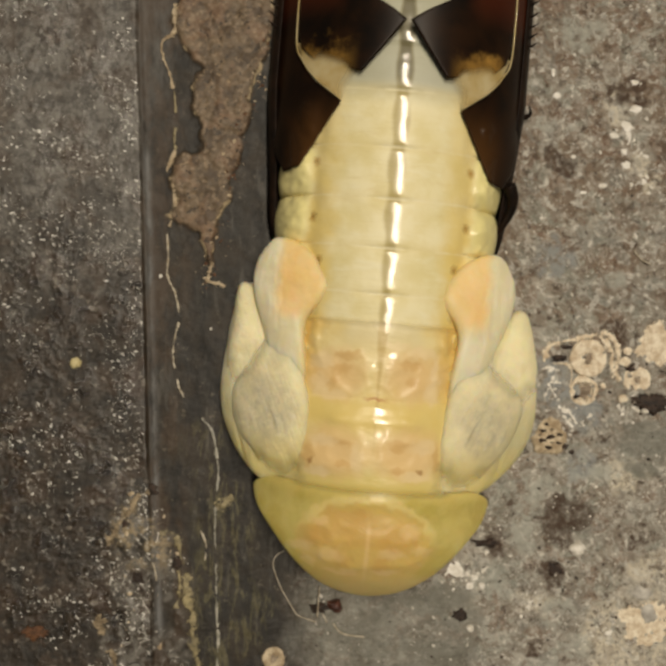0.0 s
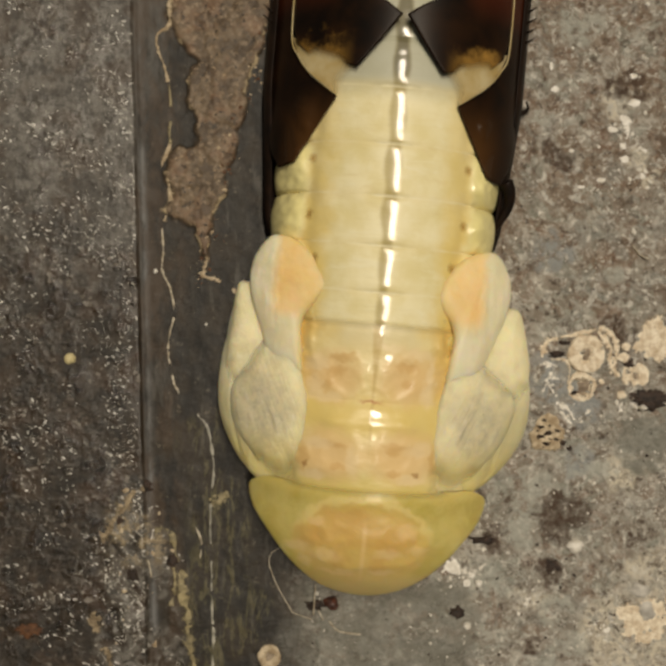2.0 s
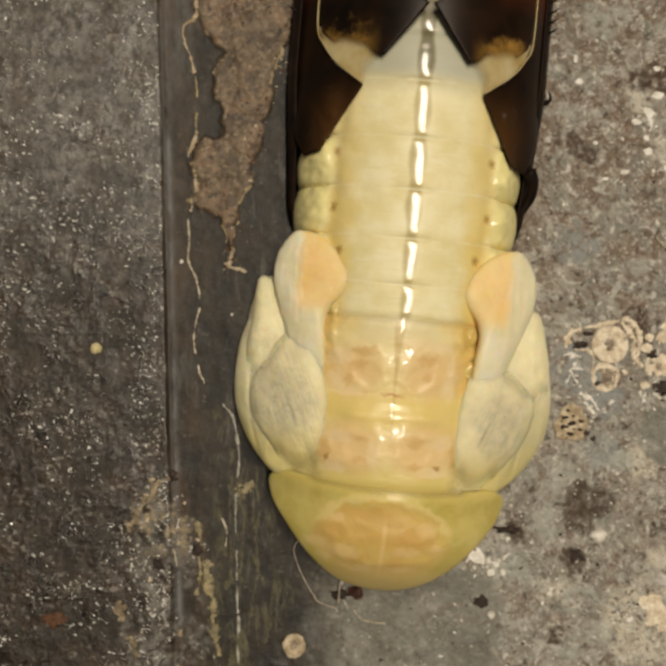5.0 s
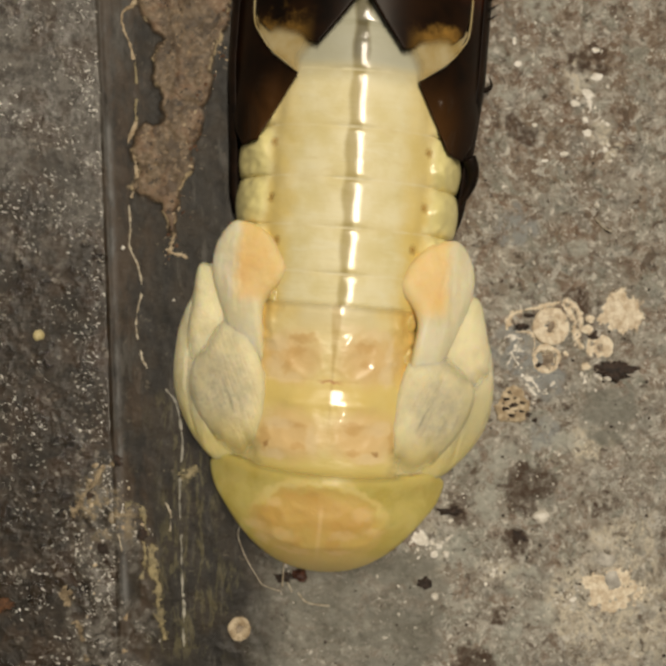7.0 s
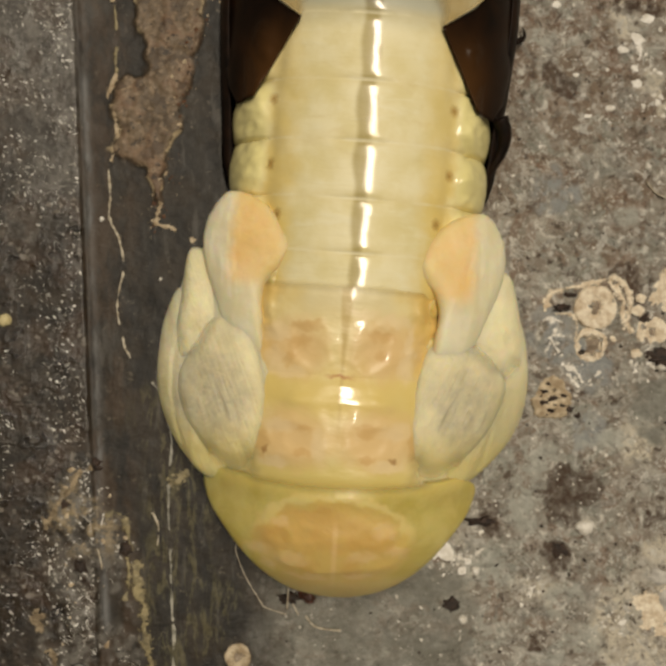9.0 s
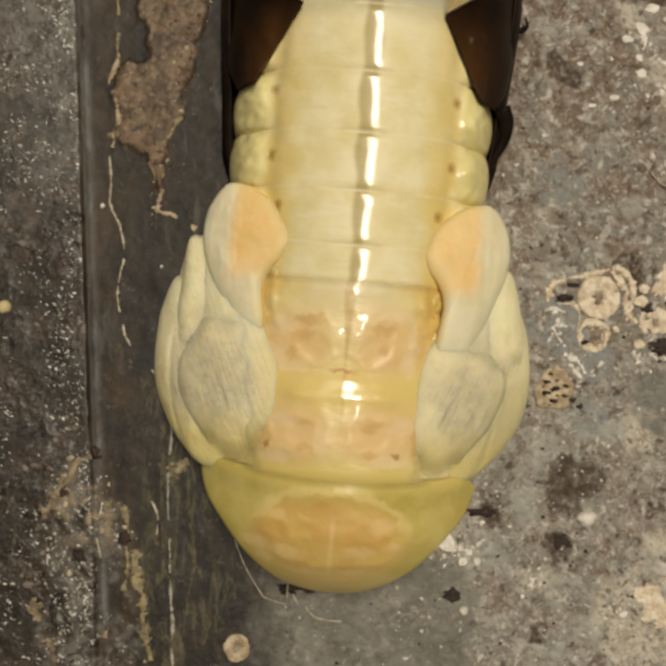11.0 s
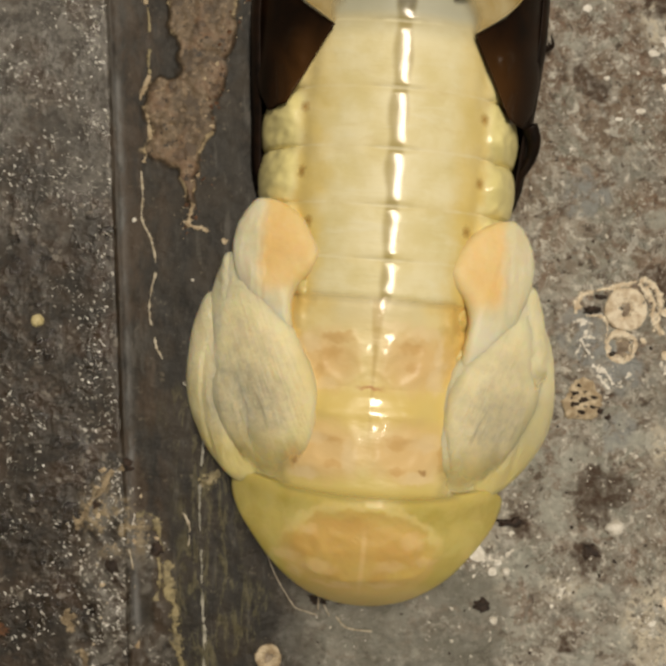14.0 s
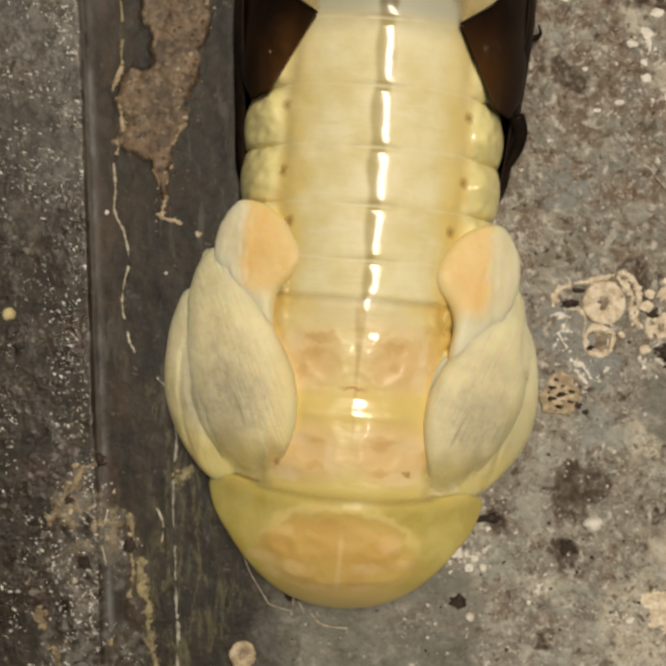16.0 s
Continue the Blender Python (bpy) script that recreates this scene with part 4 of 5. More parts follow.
def build_thorax(body):
    mass = [(-3.3, 3.6), (0, 3.5), (3.3, 3.6), (3.7, 1.5), (3.6, -1.5), (3.4, -3.2), (0, -4.0), (-3.4, -3.2), (-3.6, -1.5), (-3.7, 1.5)]
    thorax = part("thorax", cushion(mass, lambda x, y: 2.3, 0.8, 2.0, 72, 16, 3.0), AMBER, body, "glossy amber thorax")
    for s in (-1, 1):
        for k, (fx, fy, fr, turn) in enumerate([(2.55, 3.15, 0.42, 0.5), (2.95, 2.45, 0.40, 0.2), (2.75, 1.75, 0.36, -0.3), (2.95, 1.15, 0.34, 0.1)]):
            pts = [(s * (fx + fr * (0.7 * math.cos(a) + turn * 0.3 * math.sin(a))), fy + fr * (math.sin(a) + 0.15 * math.sin(3 * a + k + s))) for a in np.linspace(0, math.tau, 12, endpoint=False)]
            part("membrane_fold", cushion(pts, lambda x, y: 3.98 - 0.11 * x * x + 0.10 * crumple(x, y, 0.35, 31 + k), 0.22, 0.5, 40, 10, 2.2), AMBER, thorax, "wet amber fold of membrane")
    neck = [(-4.1, -2.6), (-3.0, -1.6), (0, -1.2), (3.0, -1.6), (4.3, -2.6), (4.3, -4.2), (3.0, -5.0), (0.2, -5.2), (-2.8, -5.0), (-4.0, -4.2)]
    part("neck", cushion(neck, lambda x, y: shield_height(x, -4.0) - 0.62, 0.2, 1.2, 72, 14, 3.0), SIDE, thorax, "soft yellow neck")
    part("back_plate", sheet(0.0, 3.2, 3.35, relief), NOTUM, thorax, "pinkish cream sculpted rear plate")
    part("back_plate", sheet(-4.5, 0.0, 3.8, relief, 62), NOTUM, thorax, "yellowish sculpted middle plate")


def shield_height(x, y):
    u = x - 0.25
    z = 4.40 - 0.10 * u * u - 0.004 * abs(u) ** 3
    z -= 0.25 * max(0.0, -4.9 - y) ** 2
    r = math.hypot(u / 2.3, (y + 5.1) / 1.3) + 0.12 * crumple(x, y, 0.9, 8)
    z += 0.05 * math.exp(-((r - 1.0) / 0.18) ** 2) * (1 if y > -6.6 else 0.6)
    for cx, cy in ((1.5, -6.0), (1.1, -5.1), (2.0, -5.2)):
        q = math.hypot((abs(u) - cx) / 0.55, (y - cy) / 0.4) + 0.3 * crumple(x, y, 0.7, 6)
        z += 0.022 * math.exp(-((q - 0.8) / 0.35) ** 2) - 0.012 * math.exp(-(q / 0.5) ** 2)
    return z + 0.03 * crumple(x, y, 0.8, 9) * math.exp(-(r / 1.2) ** 4) + 0.02 * crumple(x, y, 1.5, 4)


def build_pronotum(body):
    half = [(0.0, -3.12), (1.8, -3.2), (3.1, -3.42), (3.75, -3.42), (4.36, -3.58), (4.74, -3.95), (4.52, -4.7), (3.84, -5.5), (2.6, -6.85), (1.4, -7.72)]
    pts = [(0.25 + x, y) for x, y in half] + [(0.3, -8.05)] + [(0.25 - x, y) for x, y in half[:0:-1]]
    shield = part("pronotum", cushion(pts, lambda x, y: shield_height(x, y) - 0.07 - 0.10 * (1 - soft(y, -4.4, -3.7)), 0.07, 0.45, 132, 44, 10.0, (0.25, -5.2), veil=lambda x, y, z: soft(3.5 - abs(x - 0.1), 0.0, 0.9) * soft(y, -3.75, -3.2)), SHIELD, body, "yellowish green head shield with orange centre")
    head = [(0.25 + 2.6 * math.cos(a), -6.0 + 1.9 * math.sin(a)) for a in np.linspace(0, math.tau, 12, endpoint=False)]
    part("head", cushion(head, 1.15, 0.6, 0.2, 40, 8), SIDE, shield)


def mirrored(pts, s, shift):
    return [(s * abs(x) + shift, y) for x, y in pts]


SHAPES = {
    "left": ([(-5.65, 2.6), (-5.9, 2.0), (-6.08, 1.3), (-6.17, 0.05), (-6.07, -0.94), (-5.78, -1.76), (-5.33, -2.56), (-4.8, -3.2), (-4.1, -3.75), (-3.3, -3.75), (-3.5, -2.0), (-3.8, 0.0), (-4.2, 1.5), (-4.8, 2.4), (-5.3, 2.7)],
             [(-5.61, 4.06), (-5.78, 3.45), (-5.84, 2.41), (-5.95, 1.2), (-5.75, -0.1), (-4.9, -0.5), (-4.1, 0.4), (-4.0, 1.8), (-4.5, 3.0), (-5.15, 3.95)],
             [(-4.30, 2.05), (-4.75, 1.75), (-5.10, 1.0), (-5.42, 0.32), (-5.58, -0.35), (-5.48, -1.16), (-5.12, -1.86), (-4.5, -2.6), (-3.7, -3.55), (-2.9, -3.6), (-2.5, -2.2), (-2.36, -0.99), (-2.52, -0.1), (-2.9, 0.94), (-3.2, 1.8), (-3.7, 2.2)],
             [(-5.33, 4.1), (-5.77, 3.44), (-6.0, 2.51), (-6.08, 1.51), (-6.0, 0.53), (-5.85, -0.3), (-5.53, -1.26), (-4.97, -2.01), (-4.22, -2.79), (-3.41, -3.4), (-2.66, -3.2), (-2.23, -2.37), (-1.98, -1.51), (-1.97, -0.68), (-2.19, 0.28), (-2.68, 1.22), (-3.25, 2.07), (-3.9, 3.07), (-4.65, 3.9)]),
    "right": ([(5.9, 2.7), (6.27, 2.2), (6.52, 1.5), (6.70, 0.27), (6.62, -0.91), (6.18, -1.95), (5.42, -2.88), (4.48, -3.6), (3.6, -3.75), (3.8, -2.0), (4.1, 0.0), (4.5, 1.4), (5.2, 2.7)],
              [(5.72, 3.84), (6.02, 3.45), (6.30, 2.4), (6.48, 1.4), (6.3, 0.2), (5.3, -0.3), (4.4, 0.5), (4.3, 1.8), (4.75, 2.8), (5.25, 3.7)],
              [(3.9, 1.65), (3.2, 1.2), (2.82, 0.2), (2.62, -1.0), (2.64, -2.3), (3.0, -3.5), (3.8, -3.55), (4.7, -2.55), (5.42, -1.6), (5.88, -0.54), (5.92, 0.28), (5.55, 0.95), (4.8, 1.5)],
              [(5.74, 3.68), (6.03, 3.14), (6.23, 2.03), (6.33, 0.91), (6.22, -0.08), (5.95, -0.95), (5.41, -1.78), (4.71, -2.6), (3.91, -3.3), (3.2, -3.1), (2.86, -2.11), (2.67, -1.01), (2.78, -0.03), (3.13, 0.83), (3.63, 1.56), (4.19, 2.44), (4.76, 3.26), (5.29, 3.65)]),
}


def build_wings(body):
    made = {}
    for s, side in ((-1, "left"), (1, "right")):
        k = 11 if s < 0 else 14
        dx = 0.0 if s < 0 else 0.12
        bud = [(-3.4, 5.72), (-4.3, 5.85), (-4.85, 5.2), (-5.07, 4.4), (-4.95, 3.5), (-4.55, 2.4), (-4.1, 1.2), (-3.5, -0.3), (-2.7, -0.2), (-2.75, 1.3),
               (-2.9, 2.4), (-2.7, 3.05), (-2.22, 3.65), (-2.08, 4.25), (-2.6, 5.12)]

        def folded(x, y):
            return 3.62 - 0.30 * (abs(x) - 2.1) - 0.10 * max(0.0, 2.8 - y) + 0.025 * crumple(x, y, 0.8, k) + 0.05 * crumple(3 * x, y, 0.9, k) * soft(abs(x), 3.4, 4.2)

        made["hind", side] = part("hindwing", cushion(mirrored(bud, s, dx), folded, 0.36, 1.2, 130, 30, 3.2, (s * 3.65 + dx, 3.5), rough=0.006, seed=k), HIND, body, "crumpled white hindwing bud with orange pad")
        leaf, tip, bag, full = SHAPES[side]

        def tilt(x, y):
            """The slope on which the soft bag lies: down to its outer side and to the neck."""
            a = abs(x)
            return 3.38 - 0.36 * max(0.0, a - 2.5) - 0.10 * max(0.0, 2.5 - a) - 0.16 * max(0.0, -1.6 - y) ** 1.4 - 0.16 * max(0.0, y - 0.6) ** 1.5 + 0.035 * crumple(x, y, 0.7, k + 2)

        def grooved(x, y):
            a = abs(x)
            fold = math.exp(-((a - 5.45 + 0.07 * (y + 0.2) ** 2 + 0.1 * crumple(x, y, 1.2, k + 5)) / 0.10) ** 2) * soft(1.0 - y, 0.0, 0.8)
            return 2.05 - 0.45 * max(0.0, a - 4.6) - 0.10 * max(0.0, -1.5 - y) - 0.07 * fold + 0.04 * crumple(x, y, 0.8, k + 6)

        made["margin", side] = part("wing_margin", cushion(leaf, grooved, 0.72, 0.9, 150, 34, 3.0, (s * 4.7, -0.6), round_=0.5), LOBE, body, "thin cream outer leaf of the forewing")
        made["tip", side] = part("wing_tip", cushion(tip, lambda x, y: 1.95 - 0.12 * (abs(x) - 5.2) + 0.05 * crumple(x, y, 0.6, k + 7), 0.75, 0.8, 110, 26, 2.4, (s * 5.15, 1.6), round_=0.5, thin=lambda x, y: soft(1.3 - y, 0.0, 1.0), band=0.6), LOBE, body, "finger-like cream tip of the forewing")
        made["lobe", side] = part("forewing", cushion(bag, tilt, 0.62, 0.7, 190, 56, 2.6, (s * 4.1, -0.5), round_=0.5, thin=lambda x, y: max(soft(-2.3 - y, 0.0, 1.0), 0.95 * soft(y, 0.2, 1.0) * soft(abs(x), 4.1, 4.7)), band=0.4), LOBE, body, "greyish white swollen forewing with fine veins")

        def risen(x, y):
            """The slope of the added late forewing shape, which rises over the first."""
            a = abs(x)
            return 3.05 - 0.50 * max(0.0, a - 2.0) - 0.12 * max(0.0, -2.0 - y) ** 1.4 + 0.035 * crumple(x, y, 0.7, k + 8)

        # added second version of the forewing, hidden low, later covering the first
        made["bag", side] = part("late_wing", cushion(full, risen, 0.90, 0.5, 210, 60, 2.6, (s * (3.9 if s < 0 else 4.4), 0.0), round_=0.5, thin=lambda x, y: soft(-1.9 - y, 0.0, 1.1), band=0.5), LOBE, body, "added fuller late shape of the forewing")
    return made


def build_insect():
    body = new("cockroach")
    tagged(body, "pale cream freshly moulted cockroach leaving its brown skin", "insect")
    body.matrix_basis = body_pose(0, 0)
    made = build_wings(body)
    made["body"], made["abdomen"] = body, build_abdomen(body)
    build_thorax(body)
    build_pronotum(body)
    made["pronotum"] = [o for o in body.children if o.name.startswith("pronotum")][0]
    return made


def drape(x, top=4.36, half=5.22):
    return top * max(0.0, 1 - (min(abs(x), 5.19) / half) ** 2.1) ** 0.5


def build_shell():
    """The shed skin: a dark trough, two side flaps, two collar plates and their clear amber rims."""
    skin = new("shed_skin")
    tagged(skin, "glossy dark brown split shed insect skin", "insect skin")
    skin.matrix_basis = body_pose(0, 0)
    bm = bmesh.new()
    loops = []
    for j in range(26):
        y = 5.0 + j * 0.6
        half = float(np.interp(y, [5.0, 5.6, 6.4, 7.4, 8.8, 12, 17, 20.0], [3.9, 4.4, 4.85, 4.95, 5.02, 5.3, 5.3, 4.2]))
        wall = float(np.interp(y, [5.0, 7.0, 8.8, 10, 20.0], [0.25, 0.8, 1.3, 1.6, 1.7]))
        loops.append([bm.verts.new((half * sx * k, y, z)) for sx, k, z in ((-1, 0.93, wall), (-1, 1.0, wall * 0.55), (-1, 0.96, 0.25), (-1, 0.6, 0.05), (1, 0.6, 0.05), (1, 0.96, 0.25), (1, 1.0, wall * 0.55), (1, 0.93, wall))])
    for a, b in zip(loops, loops[1:]):
        for i in range(7):
            bm.faces.new((a[i], a[i + 1], b[i + 1], b[i]))
    trough = part("skin_trough", bm, BLACK, skin, "blackish brown trough of the skin")
    solid = trough.modifiers.new("thickness", "SOLIDIFY")
    solid.thickness = 0.05 * MM
    for s in (-1, 1):
        dx = 0.0 if s < 0 else 0.1
        flap = [(4.25, 20), (4.22, 16), (4.18, 13.65), (3.85, 12.75), (3.32, 12.02), (2.22, 11.13), (2.95, 9.95), (3.66, 8.66), (4.3, 8.55), (4.72, 9.3), (4.98, 10.6), (5.1, 12.4), (5.12, 16), (5.05, 20)]
        part("side_flap", cushion([(s * x + dx, y) for x, y in flap], lambda x, y: min(drape(x - dx), max(back(x, min(y, 17.2)) + 0.20, drape(x - dx) - 0.25)), 0.03, 0.07, 140, 18, 2.0, (s * 4.4 + dx, 11.6), straight=True), SHELL_M, skin, "glossy dark brown side flap")
        plate = [(0.02, 14.25), (0.75, 13.25), (1.55, 12.22), (2.5, 12.42), (3.4, 12.75), (3.95, 13.3), (4.14, 14.0), (4.2, 20), (1.9, 20), (2.4, 16.0), (1.45, 15.15), (0.6, 14.66)]
        part("collar_plate", cushion([(s * x + dx, y) for x, y in plate], lambda x, y: drape(x - dx) + 0.02, 0.03, 0.07, 132, 18, 2.0, (s * 2.9 + dx, 14.2), straight=True, thin=lambda x, y: (1 - soft(y + 0.25 * crumple(x, y, 0.5, 40), 12.6, 13.3)) * soft(abs(x - dx), 1.5, 2.3), band=0.34), SHELL_M, skin, "blackish collar plate with amber lower edge")
        web = [(1.3, 12.7), (1.75, 11.9), (2.25, 11.2), (3.32, 12.06), (3.86, 12.8), (4.16, 13.6), (3.8, 13.5), (2.8, 12.9)]
        part("amber_web", cushion([(s * x + dx, y) for x, y in web], lambda x, y: drape(x - dx) - 0.12, 0.03, 0.05, 64, 8, 2.0, (s * 2.7 + dx, 12.4), straight=True, thin=lambda x, y: 1 - soft(abs(x - dx), 2.0, 2.5), band=0.6), GOLD, skin, "clear amber skin")
        rim = [(4.2, 16.5), (4.17, 13.65), (3.84, 12.77), (3.31, 12.05), (2.26, 11.17)]
        part("rim", tube(smooth_line([(s * x + dx, y, drape(x) + 0.05) for x, y in rim], 8), 0.035, 6), GOLD, skin)
        for k, y in enumerate((14.55, 14.95, 15.35, 15.8, 16.3)):
            part("leg_spine", tube([(s * 5.05, y, 1.2), (s * 5.3, y + 0.12, 1.25), (s * 5.52, y + 0.3, 1.2)], [0.07, 0.05, 0.012], 6), BLACK, skin, "stiff dark spine")
    hook = smooth_line([(4.8, 8.9, 1.4), (5.02, 8.45, 1.25), (5.02, 7.9, 1.0), (4.78, 7.35, 0.8), (4.6, 7.0, 0.6)], 5)
    part("leg", tube(hook, [0.30 - 0.010 * i for i in range(len(hook))]), BLACK, skin, "curled dark leg of the skin")
    claw = smooth_line([(4.9, 11.9, 0.5), (5.4, 11.95, 0.5), (5.62, 12.15, 0.4), (5.55, 12.5, 0.3)], 5)
    part("claw", tube(claw, [0.16 - 0.009 * i for i in range(len(claw))]), BLACK, skin, "hooked dark claw")
    return skin


made = build_insect()
skin = build_shell()


# ---- small things on the ground ----
def lump(name, x, y, r, material, label, category, h=0.5, squash=1.0, seed=0, n=14, group=""):
    rng = random.Random(seed)
    torn = 0.3 if material in (DARK, RUST) else 0.09
    pts = []
    for a in np.linspace(0, math.tau, n, endpoint=False):
        k = 1 + 0.35 * noise.noise(Vector((1.1 * math.cos(a), 1.1 * math.sin(a), seed * 3.7))) + rng.uniform(-torn, torn)
        pts.append((x + r * k * math.cos(a), y + squash * r * k * math.sin(a)))
    z0, zx, zy = gz(x, y), gz(x + r, y), gz(x, y + r)
    ob = part(name, cushion(pts, lambda px, py: z0 + (zx - z0) * (px - x) / r + (zy - z0) * (py - y) / r + 0.01, h * r, 0.12, n * 3, 7, 2.2, rough=0.22 if material is DARK else 0.06, seed=seed, thin=(lambda px, py: 1.0) if material in (CHALK, WHITE_F) else None, band=0.45), material)
    return tagged(ob, label, category, group)


def disc(x, y, r, material, label, hole=0.35, seed=0):
    """A round raised crust with a sunken, torn middle."""
    rng = random.Random(seed)
    bm = bmesh.new()
    z0 = gz(x, y)
    loops = []
    n = 56
    wob = [1 + 0.12 * noise.noise(Vector((1.5 * math.cos(a), 1.5 * math.sin(a), seed))) + rng.uniform(-0.025, 0.025) for a in np.linspace(0, math.tau, n, endpoint=False)]
    gap = [1 + 0.7 * noise.noise(Vector((1.8 * math.cos(a), 1.8 * math.sin(a), seed + 5))) for a in np.linspace(0, math.tau, n, endpoint=False)]
    for s, z in ((1.0, -0.12), (1.0, 0.08), (0.95, 0.15), (0.86, 0.17), (0.74, 0.165), (0.62, 0.16), (hole + 0.05, 0.15), (hole, 0.10), (hole * 0.8, 0.02), (hole * 0.35, 0.0)):
        f = [g if s <= hole + 0.05 else 1.0 for g in gap]
        loops.append([bm.verts.new((x + r * s * f[i] * wob[i] * math.cos(i * math.tau / n), y + r * s * f[i] * wob[i] * math.sin(i * math.tau / n), z0 + z * r + rng.uniform(-0.012, 0.012))) for i in range(n)])
    for a, b in zip(loops, loops[1:]):
        for i in range(n):
            bm.faces.new((a[i], a[(i + 1) % n], b[(i + 1) % n], b[i]))
    bm.faces.new(loops[-1])
    ob = tagged(part("crust_disc", bm, material), label, "crust", "round crusts")
    pts = [(x + 0.86 * r * hole * gap[i] * wob[i] * math.cos(i * math.tau / n), y + 0.86 * r * hole * gap[i] * wob[i] * math.sin(i * math.tau / n)) for i in range(0, n, 4)]
    part("hollow", cushion(pts, z0 + 0.03 * r, 0.03 * r, 0.03 * r, 28, 4, rough=0.08, seed=seed), HOLLOW, ob, "grey brown sunken middle")
    return ob


def thread(pts, r, material, label, name="fibre", jitter=0.02, lift=0.05, seed=0):
    line = smooth_line([(x, y, gz(x, y) + lift) for x, y in pts], 8, jitter, seed)
    rng = random.Random(seed)
    return tagged(part(name, tube(line, [r * rng.uniform(0.7, 1.25) for _ in line], 6), material), label, "fibre")


def ragged(pts, width, material, label, name, seed, gap=0.0, h=0.07):
    """A flat broken strip of flakes along a line, frayed at both sides and torn through here and there."""
    line = smooth_line([(x, y, 0) for x, y in pts], 18)
    across = ((-1, 0.0, 1.0), (-0.55, 0.6, 0.62), (0.0, 1.0, 0.3), (0.55, 0.6, 0.62), (1, 0.0, 1.0))
    rows, run = [], 0.0
    for i, v in enumerate(line):
        run += (v - line[i - 1]).length if i else 0.0
        d = (line[min(i + 1, len(line) - 1)] - line[max(i - 1, 0)]).normalized()
        side = Vector((-d.y, d.x, 0))
        torn = max(0.0, gap - 0.25 - noise.noise(Vector((run / 0.8, seed, 9)))) * 3
        w = width * 1.7 * max(0.3, 0.8 + 0.9 * noise.noise(Vector((run / 0.9, seed, 0))))
        mid = v + side * (1.2 * noise.noise(Vector((run / 1.1, seed, 5)))) * width
        rows += [(*(mid + side * k * w).xy, h * e * (0.7 + 0.6 * noise.noise(Vector((run / 0.2, k, seed)))), min(1.6, f + torn)) for k, e, f in across]
    p = np.array(rows)
    z = ground_height(p[None, :, 0], p[None, :, 1])[0][0] + 0.012 + p[:, 2]
    bm = bmesh.new()
    film = bm.verts.layers.float.new("film")
    verts = [bm.verts.new((x, y, up)) for (x, y), up in zip(p[:, :2], z)]
    for v, f in zip(verts, p[:, 3]):
        v[film] = f
    for i in range(0, len(verts) - 5, 5):
        for k in range(4):
            bm.faces.new((verts[i + k], verts[i + k + 1], verts[i + k + 6], verts[i + k + 5]))
    return tagged(part(name, bm, material), label, "flake")


disc(10.74, -1.05, 0.80, CHALK, "round cream crust with sunken centre", 0.33, 1)
disc(10.54, -2.43, 0.62, CHALK, "thin pale crust ring with dark holes", 0.62, 2)
disc(12.8, -1.98, 0.60, CHALK, "worn cream crust beside dark debris", 0.25, 3)
lump("crust_patch", 13.7, -0.5, 1.15, CHALK, "broad chalky cream crust patch", "crust", 0.10, 0.9, 4, 26)
lump("crust_disc", 9.1, -4.4, 0.72, TAN, "tan crust with dark branching pits", "crust", 0.16, 1.1, 5, 20, "round crusts")
# raised dark grains are added to draw the crust's branching pits
for k, (dx, dy, pr, ps) in enumerate([(-0.25, 0.3, 0.17, 0.5), (0.12, 0.36, 0.14, 0.7), (0.02, 0.05, 0.24, 0.45), (-0.3, -0.1, 0.18, 0.6), (0.3, -0.2, 0.17, 0.5), (-0.05, -0.38, 0.2, 0.4), (0.36, 0.14, 0.16, 0.6), (-0.1, 0.58, 0.12, 0.8), (-0.42, 0.12, 0.1, 0.9), (0.12, -0.2, 0.15, 0.5), (-0.2, -0.55, 0.1, 0.8)]):
    lump("pit_grain", 9.1 + dx, -4.4 + dy, pr, DARK, "dark brown lump drawn for a pit in tan crust", "grain", 1.0, ps, 50 + k, 12, "dark grains")
ragged([(8.85, -1.18), (9.25, -0.56), (10.05, -0.20), (10.85, -0.16), (11.47, -0.02), (11.96, -0.47), (12.0, -1.18), (11.78, -1.89)], 0.13, CHALK, "frilly cream crust arc round a disc", "crust_arc", 3, -0.1)
ragged([(9.25, -1.27), (9.87, -1.36), (10.05, -1.71), (10.0, -2.25)], 0.07, CHALK, "thin pale crust arc", "crust_arc", 4, 0.0)
ragged([(11.2, -0.1), (11.7, -0.75), (11.75, -1.3), (12.1, -2.0)], 0.14, CHALK, "crumbly cream crust arc", "crust_arc", 5, 0.05)
ragged([(5.0, -10.0), (5.5, -10.3), (6.0, -10.25)], 0.24, WHITE_F, "pale grey flaky crust on concrete", "flake_line", 44, 0.15, 0.03)
ragged([(12.2, 7.5), (12.5, 8.1), (12.4, 8.6)], 0.15, WHITE_F, "pale grey flaky crust on concrete", "flake_line", 45, 0.15, 0.03)
ragged([(8.75, -1.5), (9.1, -1.45), (9.5, -1.6)], 0.05, WHITE_F, "thin white flaky line", "flake_line", 33, 0.0)
ragged([(9.0, -2.1), (9.16, -2.4), (9.35, -2.7)], 0.08, WHITE_F, "thin white flaky line", "flake_line", 34, 0.0)
ragged([(9.45, -3.1), (9.8, -3.25), (10.05, -3.5), (10.2, -3.8)], 0.10, WHITE_F, "white flaky crust on grey glaze", "flake_line", 35, 0.0)
ragged([(12.1, -3.2), (12.4, -3.0), (12.9, -3.3)], 0.08, WHITE_F, "white flaky crust on grey glaze", "flake_line", 36, 0.0)
